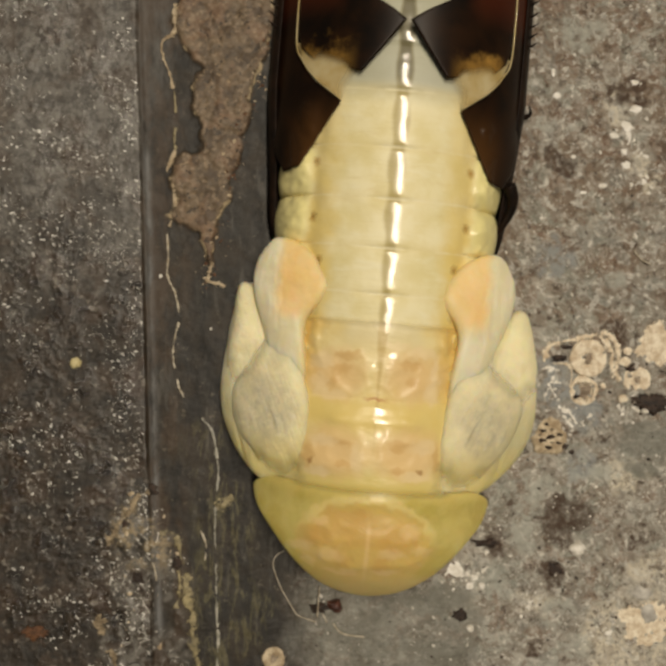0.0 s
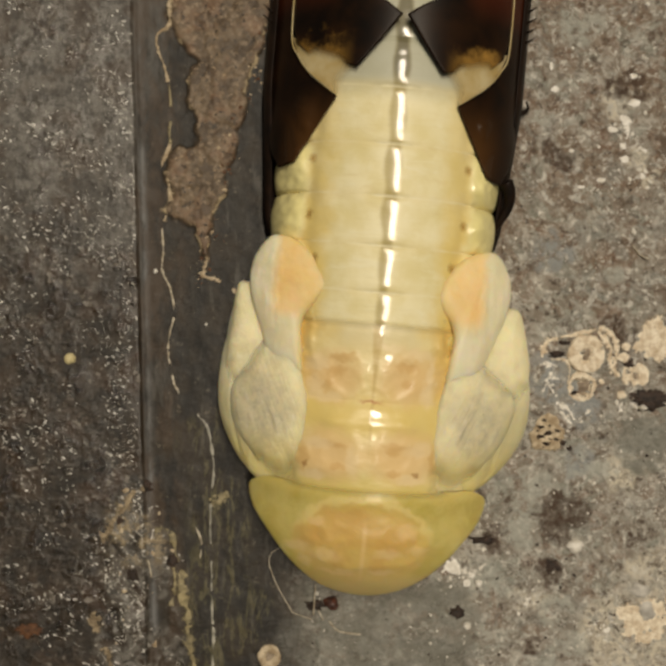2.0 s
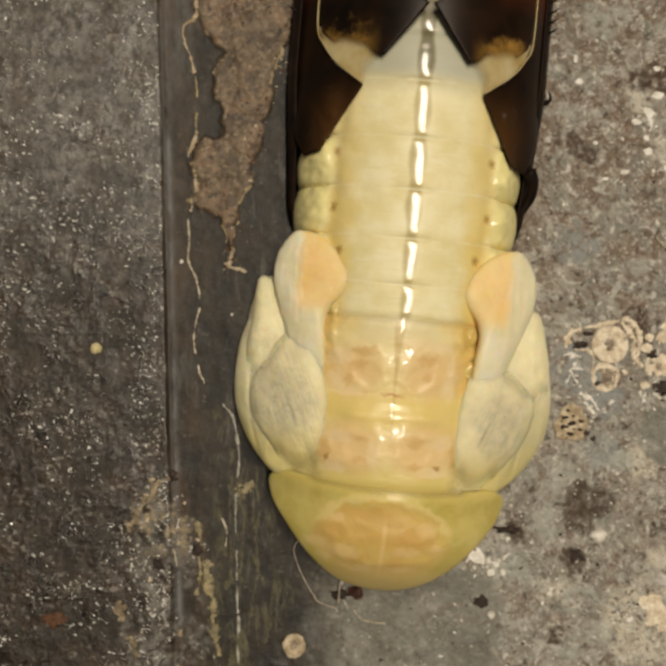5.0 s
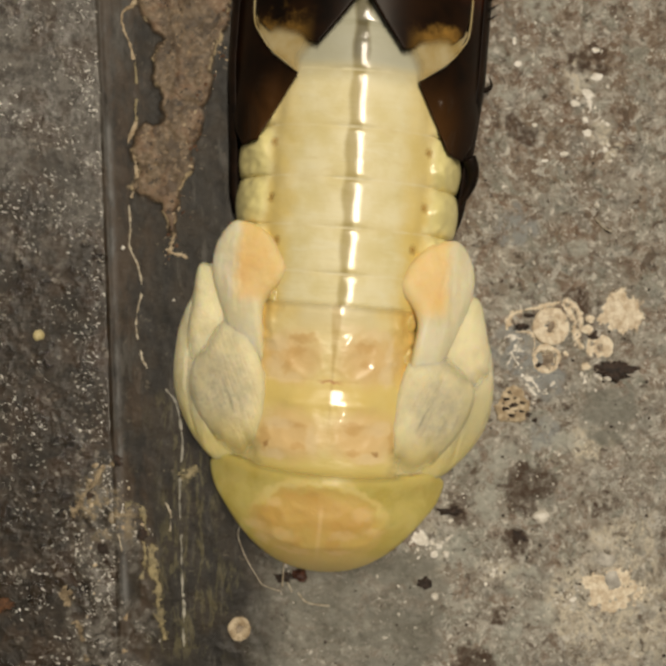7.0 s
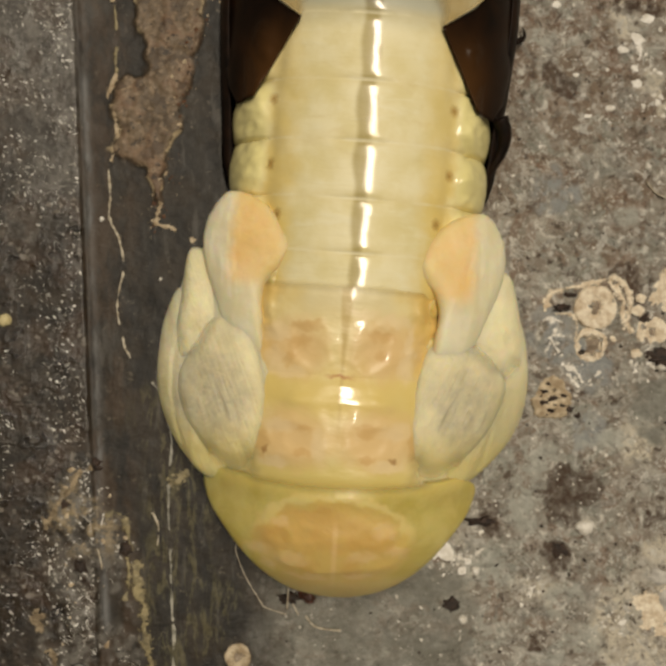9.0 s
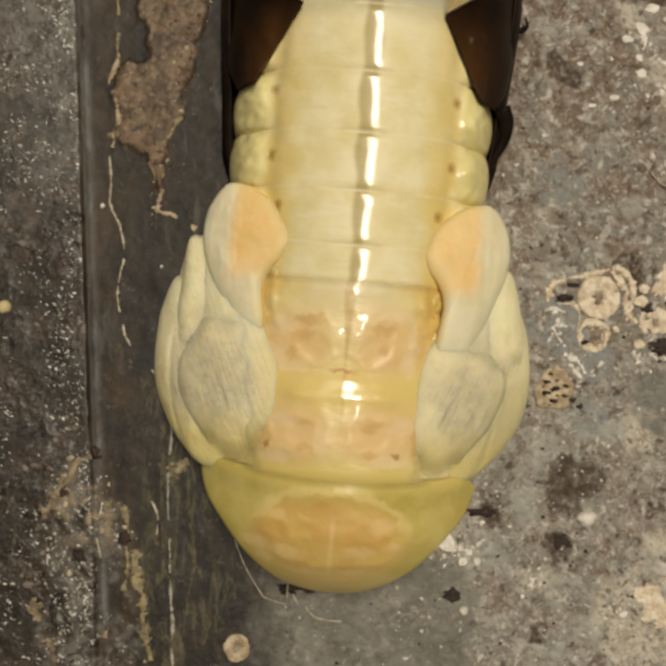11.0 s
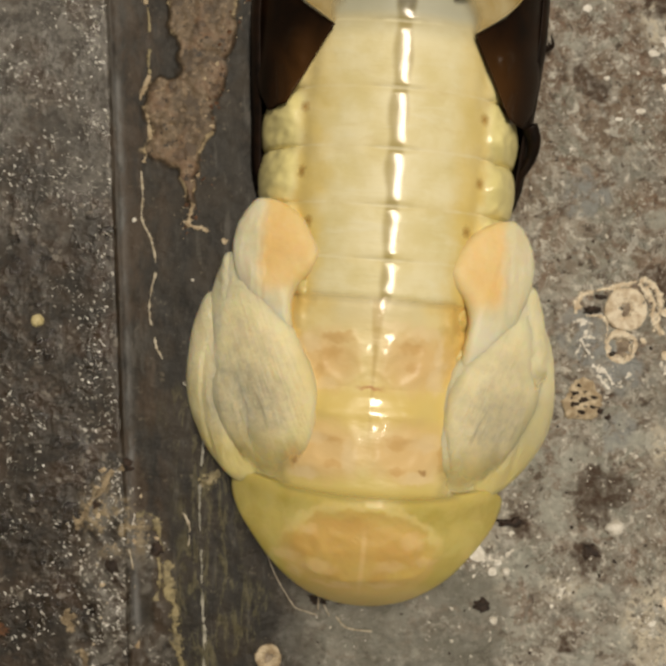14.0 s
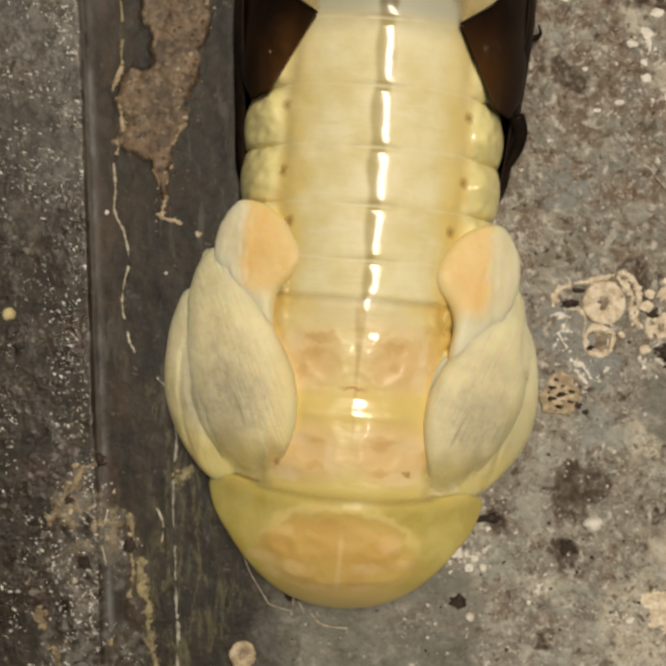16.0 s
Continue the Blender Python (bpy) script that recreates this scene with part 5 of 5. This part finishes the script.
for k, (cx, cy, cr) in enumerate([(12.27, -1.18, 0.3), (12.4, -0.75, 0.25), (12.15, -2.75, 0.25), (11.35, -2.2, 0.16), (9.0, -0.95, 0.14), (13.2, -2.7, 0.2)]):
    lump("crust_crumb", cx, cy, cr, CHALK, "chalky cream crumb beside round crusts", "crust", 0.35, 0.9, 60 + k, 14, "crust crumbs")
# added dark lumps stand for holes and dark gaps among the crusts
for k, (cx, cy, cr, cs) in enumerate([(10.63, -2.0, 0.2, 0.8), (10.23, -2.69, 0.14, 0.7), (9.5, -1.08, 0.34, 0.4), (9.8, -0.58, 0.25, 0.45), (9.75, -4.75, 0.14, 0.9), (10.05, -5.0, 0.12, 0.8), (12.5, -1.5, 0.2, 1.2)]):
    lump("dark_lump", cx, cy, cr, DARK, "dark brown lump among round crusts", "crumb", 0.45, cs, 80 + k, 14, "dark crumbs")
lump("debris", 13.3, -2.9, 0.85, DARK, "glossy blackish debris beside crust", "debris", 0.25, 0.5, 6, 16)
lump("pebble", 13.05, -3.28, 0.19, WHITE, "tiny white grain on dark debris", "pebble", 1.8, 0.8, 7, 10)
lump("pebble", 10.28, -9.1, 0.34, WHITE, "small white chalk pebble on concrete", "pebble", 0.8, 1.0, 8, 12)
lump("debris", 6.5, -8.85, 0.55, DARK, "dark brown flaky debris on concrete", "debris", 0.35, 0.35, 9, 14)
lump("debris", 9.3, -9.9, 0.3, DARK, "dark brown flaky debris on concrete", "debris", 0.3, 0.9, 10, 12)
lump("debris", 5.35, -11.9, 0.3, DARK, "small dark crumb on concrete", "debris", 0.5, 0.8, 11, 10)
lump("pebble", 5.75, -12.4, 0.17, WHITE, "tiny white grain on concrete", "pebble", 0.8, 1.0, 12, 8)
lump("pebble", 6.25, -10.65, 0.16, WHITE, "tiny white grain on concrete", "pebble", 0.8, 1.0, 14, 8)
lump("crumb", -0.55, -11.55, 0.4, DARK, "dark reddish brown crumb under fine hairs", "crumb", 0.5, 0.6, 15, 14)
lump("crumb", 0.05, -11.45, 0.34, RUST_D, "glossy dark red crumb under fine hairs", "crumb", 0.9, 0.9, 16, 12)
disc(-2.5, -13.75, 0.5, TAN, "round tan crust on the dark joint", 0.4, 6)
lump("crumb", -10.8, -1.25, 0.24, YELLOW, "pale yellow crumb on dark slab", "crumb", 0.7, 1.0, 17, 9)
lump("crumb", -12.55, -12.6, 0.5, RUST, "rusty brown crumb on dark slab", "crumb", 0.2, 0.55, 18, 30)
# added dark lumps in place of the flaky patch's dark pits
for k, (cx, cy, cr) in enumerate([(-8.2, -10.3, 0.26), (-7.6, -6.6, 0.24), (-6.55, -9.7, 0.24), (-8.05, -10.75, 0.12), (-8.75, -8.0, 0.16)]):
    lump("dark_lump", cx, cy, cr, DARK, "dark brown lump drawn for a pit in the flaky patch", "crumb", 0.5, 0.9, 120 + k, 12, "dark crumbs")
lump("pebble", -7.28, 2.4, 0.09, WHITE, "tiny white grain beside a fibre", "pebble", 0.9, 1.0, 19, 7)
lump("pebble", -5.15, 0.18, 0.06, WHITE, "tiny white grain on the joint", "pebble", 0.9, 1.0, 20, 7)
lump("pebble", 12.7, 4.05, 0.13, WHITE, "tiny white grain on concrete", "pebble", 0.9, 1.0, 21, 7)
ragged([(-6.66, 13.9), (-6.66, 12.8), (-7.18, 12.25), (-7.16, 11.57), (-6.9, 11.0), (-6.74, 10.3)], 0.10, TAN, "ragged pale flake edge of the crust", "flake_edge", 21, 0.05, 0.09)
ragged([(-6.7, 10.2), (-6.62, 9.2), (-6.7, 8.3), (-6.64, 7.7)], 0.06, OLIVE, "olive crumbly film on the joint", "film", 46, 0.1, 0.03)
ragged([(-6.64, 7.7), (-6.95, 6.85), (-6.8, 6.1), (-6.62, 5.3), (-6.9, 4.5)], 0.10, TAN, "ragged pale flake edge of the crust", "flake_edge", 47, 0.12, 0.09)
ragged([(-7.0, 4.2), (-6.95, 3.2), (-6.95, 2.4), (-6.6, 1.5), (-6.5, 0.6), (-6.68, -0.3), (-6.72, -1.1), (-6.55, -2.1), (-6.28, -2.7)], 0.048, THREAD, "thin pale frayed fibre on the joint", "fibre", 22, 0.0, 0.09)
ragged([(-5.55, -3.6), (-5.1, -4.2), (-4.85, -5.4), (-4.9, -6.6), (-4.98, -8.0), (-4.95, -9.5), (-4.9, -11.5), (-4.85, -14.5)], 0.06, GLUE, "thin whitish streak of glue on the joint", "glue_streak", 23, 0.2, 0.03)
ragged([(-4.9, -7.4), (-4.5, -7.0), (-3.9, -6.7)], 0.22, OLIVE, "olive crumbly film on the joint", "film", 24, 0.2, 0.035)
ragged([(-7.3, -8.4), (-6.6, -8.9), (-6.2, -10.0), (-6.1, -11.4), (-5.95, -12.0), (-5.75, -14.2)], 0.20, OLIVE, "olive crumbly film on the joint", "film", 25, 0.05, 0.035)
ragged([(-9.5, -8.9), (-9.2, -8.4), (-8.76, -7.7), (-8.3, -7.0), (-7.7, -6.7)], 0.16, TAN_F, "tan flaky edge of a worn patch", "flake_edge", 37, 0.15, 0.05)
ragged([(-7.5, -7.6), (-7.35, -8.3), (-7.45, -8.9)], 0.05, WHITE_F, "white flakes on a worn patch", "flake_line", 38, 0.30, 0.05)
ragged([(-7.55, -9.6), (-7.45, -10.2), (-7.35, -10.8)], 0.045, THREAD, "cream flaky strip on a worn patch", "flake_line", 39, 0.32, 0.04)
ragged([(-6.5, -10.0), (-6.45, -10.8), (-6.6, -11.6)], 0.10, OLIVE, "olive crumbly film on the joint", "film", 40, 0.1, 0.035)
ragged([(-5.6, -8.3), (-5.35, -8.9), (-5.4, -9.6)], 0.04, THREAD, "thin pale flaky streak on the joint", "flake_line", 43, 0.30, 0.04)
ragged([(-9.8, -11.8), (-9.6, -12.6), (-9.2, -13.6), (-8.9, -15)], 0.16, TAN_F, "tan crumbly strip on dark slab", "film", 26, 0.2, 0.04)
ragged([(-5.1, 3.0), (-5.3, 2.2), (-4.6, 2.1), (-3.9, 1.5)], 0.110, TAN, "ragged tan flake edge on the joint", "flake_edge", 27, 0.10)
thread([(-2.05, -9.15), (-2.4, -9.38), (-2.52, -9.75), (-2.36, -10.3), (-2.1, -10.9), (-1.62, -11.7), (-1.5, -11.85), (-1.1, -12.0), (-0.7, -12.13)], 0.022, THREAD, "fine pale bent hair beside crumb", "hair", 0.0, 0.12, 28)
thread([(-0.56, -10.6), (-0.66, -11.9)], 0.034, THREAD, "fine pale hair on concrete", "hair", 0.0, 0.25, 29)
thread([(-0.45, -11.7), (-0.25, -12.1)], 0.03, THREAD, "fine pale hair on concrete", "hair", 0.0, 0.25, 30)
thread([(0.0, -12.2), (0.4, -12.6), (1.3, -12.75)], 0.04, THREAD, "fine pale hair on concrete", "hair", 0.0, 0.1, 31)
thread([(12.6, 3.5), (12.95, 3.1), (13.3, 2.9)], 0.03, THREAD, "fine pale hair on concrete", "hair", 0.0, 0.1, 32)


def grit(name, count, seed, material, label, where, rmin, rmax, flat=0.7, drawn=None):
    """Loose grains strewn over a stretch of the ground, too many to count."""
    rng = np.random.RandomState(seed)
    x, y = where(rng, count)
    z = ground_height(x[None], y[None])[0][0]
    r = rmin + (rmax - rmin) * rng.rand(len(x)) ** 3
    base = np.array([(math.cos(k * math.tau / 6), math.sin(k * math.tau / 6), 0) for k in range(6)] + [(0.1, 0, 0.8), (0, 0.1, -0.8)])
    faces = np.array([(k, (k + 1) % 6, 6) for k in range(6)] + [((k + 1) % 6, k, 7) for k in range(6)])
    v = base[None] * (0.35 + 1.1 * rng.rand(len(x), 8, 1)) * r[:, None, None]
    a = rng.rand(len(x)) * math.tau
    if drawn:
        # drawn out along one direction
        a = radians(drawn[0]) + 0.5 * rng.randn(len(x))
        v[..., 0] *= drawn[1]
    c, s = np.cos(a)[:, None], np.sin(a)[:, None]
    v = np.stack([v[..., 0] * c - v[..., 1] * s + x[:, None], v[..., 0] * s + v[..., 1] * c + y[:, None], v[..., 2] * flat + z[:, None]], -1)
    f = faces[None] + 8 * np.arange(len(x))[:, None, None]
    me = bpy.data.meshes.new(name)
    me.from_pydata((v.reshape(-1, 3) * MM).tolist(), [], f.reshape(-1, 3).tolist())
    me.materials.append(material)
    return tagged(new(name, me), label, "grit", kind="stuff")


def glint_material():
    m = Mat("pale_glint", 0.25)
    n = m.noise(3.0, 2)
    return m.done(m.mix(m.step(n, 0.4, 0.6), (0.36, 0.34, 0.30), (0.85, 0.83, 0.78)), 0.15)


def on_slab(rng, n):
    y = rng.uniform(-16, 16, n)
    x = edge_x(y) - 0.15 - 9.5 * rng.rand(n) ** 1.3
    keep = fbm(x, y, 0.8, 25, 5) + 0.14 * (rng.rand(n) - 0.5) > 0.50
    return x[keep], y[keep]


def on_concrete(rng, n):
    y = rng.uniform(-17, 17, n)
    return seam_x(y) + 0.3 + rng.rand(n) * 19, y


for k, (cx, cy, cr, cs) in enumerate([(12.7, 10.55, 0.22, 0.7), (12.75, 9.4, 0.30, 0.6), (12.35, 8.7, 0.30, 0.8), (11.8, 8.3, 0.24, 0.6), (12.3, 7.05, 0.26, 0.7), (11.35, 6.2, 0.26, 0.4), (10.5, 5.9, 0.2, 0.5), (9.45, 10.0, 0.22, 0.9),
                                      (9.3, 11.0, 0.10, 2.4), (10.1, 7.4, 0.13, 0.8), (5.15, -9.9, 0.40, 1.0), (5.75, -10.65, 0.2, 0.8), (11.2, 7.6, 0.12, 0.8), (13.1, 7.4, 0.16, 0.6)]):
    lump("flake_chip", cx, cy, cr, WHITE_F, "small flat white flake on concrete", "flake", 0.12, cs, 150 + k, 9, "white flakes")
lump("crust_patch", 13.2, -12.4, 1.5, CHALK, "broad cream smooth patch on concrete", "crust", 0.04, 0.9, 170, 26)
lump("nodule", 12.95, -10.95, 0.42, CHIP, "raised greyish bump on cream patch", "nodule", 0.30, 0.7, 171, 16)
lump("nodule", 13.25, -11.75, 0.34, CHIP, "raised greyish bump on cream patch", "nodule", 0.30, 1.4, 172, 16)


# bright clustered grains stand for the slab's glints
grit("glint_grains", 9500, 5, glint_material(), "fine pale grit standing for glints on dark slab", on_slab, 0.008, 0.038, 0.7, (-35, 2.6))
grit("pale_grit", 1600, 6, WHITE, "pale fine grit on concrete", on_concrete, 0.02, 0.08)
grit("pale_chips", 900, 8, CHIP, "small flat pale chips on concrete", on_concrete, 0.03, 0.13, 0.3)
grit("dark_grit", 700, 7, DARK, "dark fine grit on concrete", on_concrete, 0.02, 0.09)



def on_crust_edge(rng, n):
    """Along the lower right side of the crust."""
    i = rng.randint(0, 5, n)
    at = np.array(CRUST[9:15])
    f = rng.rand(n, 1)
    p = at[i] * (1 - f) + at[i + 1] * f + rng.randn(n, 2) * 0.22
    return p[:, 0] - 0.15, p[:, 1]


grit("pale_edge_crumbs", 90, 12, TAN, "pale crumbs along the crust edge", on_crust_edge, 0.015, 0.09, 0.6)
grit("rusty_edge_crumbs", 110, 13, RUST, "rusty crumbs along the crust edge", on_crust_edge, 0.02, 0.10, 0.6)


def on_flaky_spots(rng, n):
    """Round a few places where the concrete's skin has flaked white."""
    at = np.array([(9.2, -2.3), (9.8, -3.3), (10.1, -3.6), (5.5, -10.3), (5.9, -10.1), (12.6, 7.9), (13.1, 6.6), (11.3, -12.6), (12.2, -3.1), (8.1, -11.4)])
    p = at[rng.randint(0, len(at), n)] + rng.randn(n, 2) * 0.32
    return p[:, 0], p[:, 1]


grit("white_flakes", 200, 14, WHITE, "small crisp white flakes on concrete", on_flaky_spots, 0.02, 0.13, 0.25, (30, 1.25))


def on_foot(rng, n):
    x, y = rng.uniform(-10, -5.6, 6 * n), rng.uniform(-16, -6.4, 6 * n)
    keep = (inside(x, y, FOOT) + (fbm(x, y, 0.8, 21, 4) - 0.5) * 3 > 0.1) & (fbm(x, y, 1.1, 22, 4) > 0.5)
    return x[keep][:n], y[keep][:n]


grit("pale_crumbs", 240, 9, CHIP, "pale grey and white crumbs along the joint", on_foot, 0.012, 0.08, 0.5)
grit("tan_crumbs", 40, 10, TAN, "tan crumbs along the joint", on_foot, 0.03, 0.17, 0.5)

# ---- what moves: millimetres along the insect's own axes, at seconds ----
THORAX = [
    (0, 0.00, 0.00), (0.5, 0.01, -0.11), (1, -0.04, -0.13), (1.5, -0.01, -0.16), (2, -0.01, -0.25), (2.5, -0.13, -0.28),
    (3, -0.07, -0.19), (5.5, -0.30, -0.53), (6, -0.32, -0.59), (6.5, -0.16, -0.59), (7, -0.12, -0.59), (7.5, -0.21, -0.66),
    (8, -0.14, -0.68), (8.5, -0.07, -0.74), (9, -0.19, -0.77), (9.5, -0.20, -0.79), (10, -0.16, -0.92), (12.5, -0.15, -1.05),
    (13, -0.33, -1.17), (13.5, -0.37, -1.16), (14, -0.34, -1.13), (14.5, -0.12, -1.05), (15, -0.11, -1.31), (15.5, -0.10, -1.31),
    (16, 0.03, -1.31)]
SHELL = [
    (0, -0.01, -0.00), (0.5, 0.01, 0.06), (1, -0.02, -0.03), (1.5, -0.01, -0.05), (2, -0.02, -0.09), (2.5, -0.11, -0.05),
    (3, -0.02, 0.00), (5.5, -0.15, -0.03), (6, -0.16, -0.08), (6.5, 0.02, -0.14), (7, 0.01, -0.19), (7.5, -0.08, -0.32),
    (8, -0.05, -0.41), (8.5, 0.02, -0.43), (9, -0.03, -0.44), (9.5, -0.04, -0.46), (10, -0.11, -0.48), (12.5, -0.06, -0.57),
    (13, -0.17, -0.62), (13.5, -0.19, -0.60), (14, -0.13, -0.61), (14.5, 0.12, -0.41), (15, 0.10, -0.53), (15.5, 0.12, -0.52),
    (16, 0.23, -0.55)]
ABDOMEN = [
    (0, 0.03, 0.00), (0.5, 0.03, 0.06), (1, 0.02, -0.01), (1.5, 0.02, 0.02), (2, 0.06, 0.13), (2.5, 0.11, 0.15),
    (3, 0.04, 0.16), (5.5, 0.19, 0.21), (6, 0.20, 0.20), (6.5, 0.20, 0.17), (7, 0.18, 0.12), (7.5, 0.22, 0.05),
    (8, 0.18, -0.01), (8.5, 0.14, 0.00), (9, 0.20, 0.02), (9.5, 0.20, -0.00), (10, 0.12, 0.07), (12.5, 0.13, 0.05),
    (13, 0.24, 0.16), (13.5, 0.27, 0.17), (14, 0.21, 0.18), (14.5, 0.21, 0.22), (15, 0.20, 0.18), (15.5, 0.22, 0.18),
    (16, 0.18, 0.13)]
HIND_L = [
    (0, 0.06, 0.02), (0.5, 0.08, 0.05), (1, 0.09, 0.03), (1.5, 0.08, 0.08), (2, 0.12, 0.16), (2.5, 0.17, 0.19),
    (3, 0.11, 0.17), (5.5, 0.25, 0.12), (6, 0.26, 0.12), (6.5, 0.22, 0.06), (7, 0.20, 0.06), (7.5, 0.29, 0.03),
    (8, 0.28, -0.02), (8.5, 0.20, -0.07), (9, 0.25, -0.02), (9.5, 0.26, -0.04), (10, 0.19, -0.02), (12.5, 0.17, 0.01),
    (13, 0.26, 0.14), (13.5, 0.27, 0.13), (14, 0.23, 0.14), (14.5, 0.25, 0.11), (15, 0.25, 0.01), (15.5, 0.23, 0.01),
    (16, 0.22, 0.01)]
HIND_R = [
    (0, -0.01, -0.04), (0.5, 0.01, 0.00), (1, 0.00, -0.01), (1.5, -0.01, 0.03), (2, -0.05, 0.10), (2.5, 0.02, 0.15),
    (3, 0.01, 0.10), (5.5, 0.20, -0.06), (6, 0.19, -0.08), (6.5, 0.19, -0.16), (7, 0.16, -0.18), (7.5, 0.21, -0.22),
    (8, 0.10, -0.29), (8.5, 0.05, -0.27), (9, 0.09, -0.27), (9.5, 0.05, -0.25), (10, 0.12, -0.16), (12.5, 0.06, -0.20),
    (13, 0.09, -0.08), (13.5, 0.14, -0.07), (14, 0.09, -0.10), (14.5, 0.12, -0.19), (15, 0.05, -0.25), (15.5, 0.02, -0.25),
    (16, 0.11, -0.28)]
FORE_L = [
    (0, 0.08, 0.07), (0.5, 0.11, 0.11), (1, 0.16, 0.09), (1.5, 0.21, 0.09), (2, 0.24, 0.18), (2.5, 0.29, 0.19),
    (3, 0.28, 0.11), (5.5, 0.20, 0.19), (6, 0.18, 0.23), (6.5, 0.15, 0.22), (7, 0.15, 0.21), (7.5, 0.22, 0.24),
    (8, 0.19, 0.24), (8.5, 0.12, -0.00), (9, 0.27, -0.06), (9.5, 0.26, -0.02), (10, 0.19, 0.05), (12.5, 0.29, 0.17),
    (13, 0.42, 0.23), (13.5, 0.44, 0.22), (14, 0.43, 0.17), (14.5, 0.33, 0.14), (15, 0.35, 0.13), (15.5, 0.36, 0.18),
    (16, 0.31, 0.22)]
FORE_R = [
    (0, -0.01, -0.01), (0.5, -0.00, 0.03), (1, -0.06, 0.07), (1.5, -0.08, 0.07), (2, -0.18, 0.13), (2.5, -0.16, 0.14),
    (3, -0.19, 0.01), (5.5, -0.10, -0.19), (6, -0.11, -0.19), (6.5, -0.09, -0.22), (7, -0.12, -0.17), (7.5, -0.25, -0.25),
    (8, -0.29, -0.25), (8.5, -0.30, -0.12), (9, -0.20, -0.01), (9.5, -0.19, 0.03), (10, -0.27, -0.08), (12.5, -0.25, -0.09),
    (13, -0.24, -0.02), (13.5, -0.19, -0.01), (14, -0.23, -0.07), (14.5, -0.33, -0.08), (15, -0.37, -0.15), (15.5, -0.38, -0.09),
    (16, -0.36, -0.06)]
PRONOTUM = [
    (0, 0.13, 0.02, 0.0), (0.5, 0.14, 0.04, 0.1), (1, 0.17, 0.07, 0.5), (1.5, 0.20, 0.05, 0.8), (2, 0.14, 0.14, 0.4), (2.5, 0.18, 0.14, 0.4),
    (3, 0.14, -0.00, 0.6), (5.5, 0.13, -0.07, -1.6), (6, 0.06, -0.06, -1.9), (6.5, 0.06, -0.05, -1.8), (7, 0.04, -0.03, -1.4), (7.5, 0.02, -0.04, -2.4),
    (8, -0.05, -0.02, -2.3), (8.5, -0.06, -0.06, -0.2), (9, 0.15, -0.05, 1.3), (9.5, 0.14, -0.01, 1.2), (10, 0.08, -0.04, 0.3), (12.5, 0.09, -0.01, -0.5),
    (13, 0.14, 0.05, -0.5), (13.5, 0.18, 0.06, -0.1), (14, 0.14, 0.01, -0.1), (14.5, 0.04, -0.04, 0.1), (15, -0.02, -0.11, -0.6), (15.5, 0.01, -0.04, -0.3),
    (16, -0.04, -0.00, -0.6)]
GROW = [(0, 0.0), (3, 0.05), (5.5, 0.14), (8, 0.22), (10, 0.30), (12.5, 0.34), (16, 0.38)]
# how far the added late shapes of the forewings have come up
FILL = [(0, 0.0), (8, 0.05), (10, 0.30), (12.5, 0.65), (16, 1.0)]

# how far the head shield has bowed, in degrees
NOD = [(0, 0.0), (3, 1.0), (5.5, 3.0), (7.5, 5.0), (16, 5.0)]


def slide(thing, rows, rise=0.0, by=GROW):
    """Keys a part by its shift from the first row (and its turn about the neck, where given)."""
    x0, y0 = rows[0][1:3]
    keys = []
    for t, x, y, *turn in rows:
        up = rise * float(np.interp(t, *zip(*by)))
        m = Matrix.Translation(((x - x0) * MM, (y - y0) * MM, up * MM))
        if turn:
            pivot = Matrix.Translation((0.25 * MM, -3.4 * MM, 4.2 * MM))
            nod = float(np.interp(t, *zip(*NOD)))
            m = m @ pivot @ Matrix.Rotation(radians(turn[0]), 4, "Z") @ Matrix.Rotation(radians(nod), 4, "X") @ pivot.inverted()
        keys.append((t, m))
    walk(thing, keys)


def swell(rows, side, amount):
    """Rows of a forewing piece with the sideways growth of the wing added."""
    t, g = zip(*GROW)
    return [(r[0], r[1] + side * amount * float(np.interp(r[0], t, g)), r[2]) for r in rows]


def motions():
    walk(made["body"], [(t, body_pose(x, y)) for t, x, y in THORAX])
    walk(skin, [(t, body_pose(x - SHELL[0][1], y)) for t, x, y in SHELL])
    slide(made["abdomen"], ABDOMEN)
    slide(made["hind", "left"], HIND_L)
    slide(made["hind", "right"], HIND_R)
    slide(made["pronotum"], PRONOTUM)
    slide(made["margin", "left"], swell(FORE_L, -1, 1.5), 0.1)
    slide(made["tip", "left"], swell(FORE_L, 1, 0.2), 0.3)
    slide(made["lobe", "left"], swell(FORE_L, -1, 0.3), 0.1)
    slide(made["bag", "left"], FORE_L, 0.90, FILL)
    slide(made["margin", "right"], swell(FORE_R, 1, 0.5), 0.1)
    slide(made["tip", "right"], swell(FORE_R, -1, 0.3), 0.3)
    slide(made["lobe", "right"], swell(FORE_R, -1, 0.3), 0.1)
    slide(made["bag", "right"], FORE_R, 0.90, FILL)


motions()
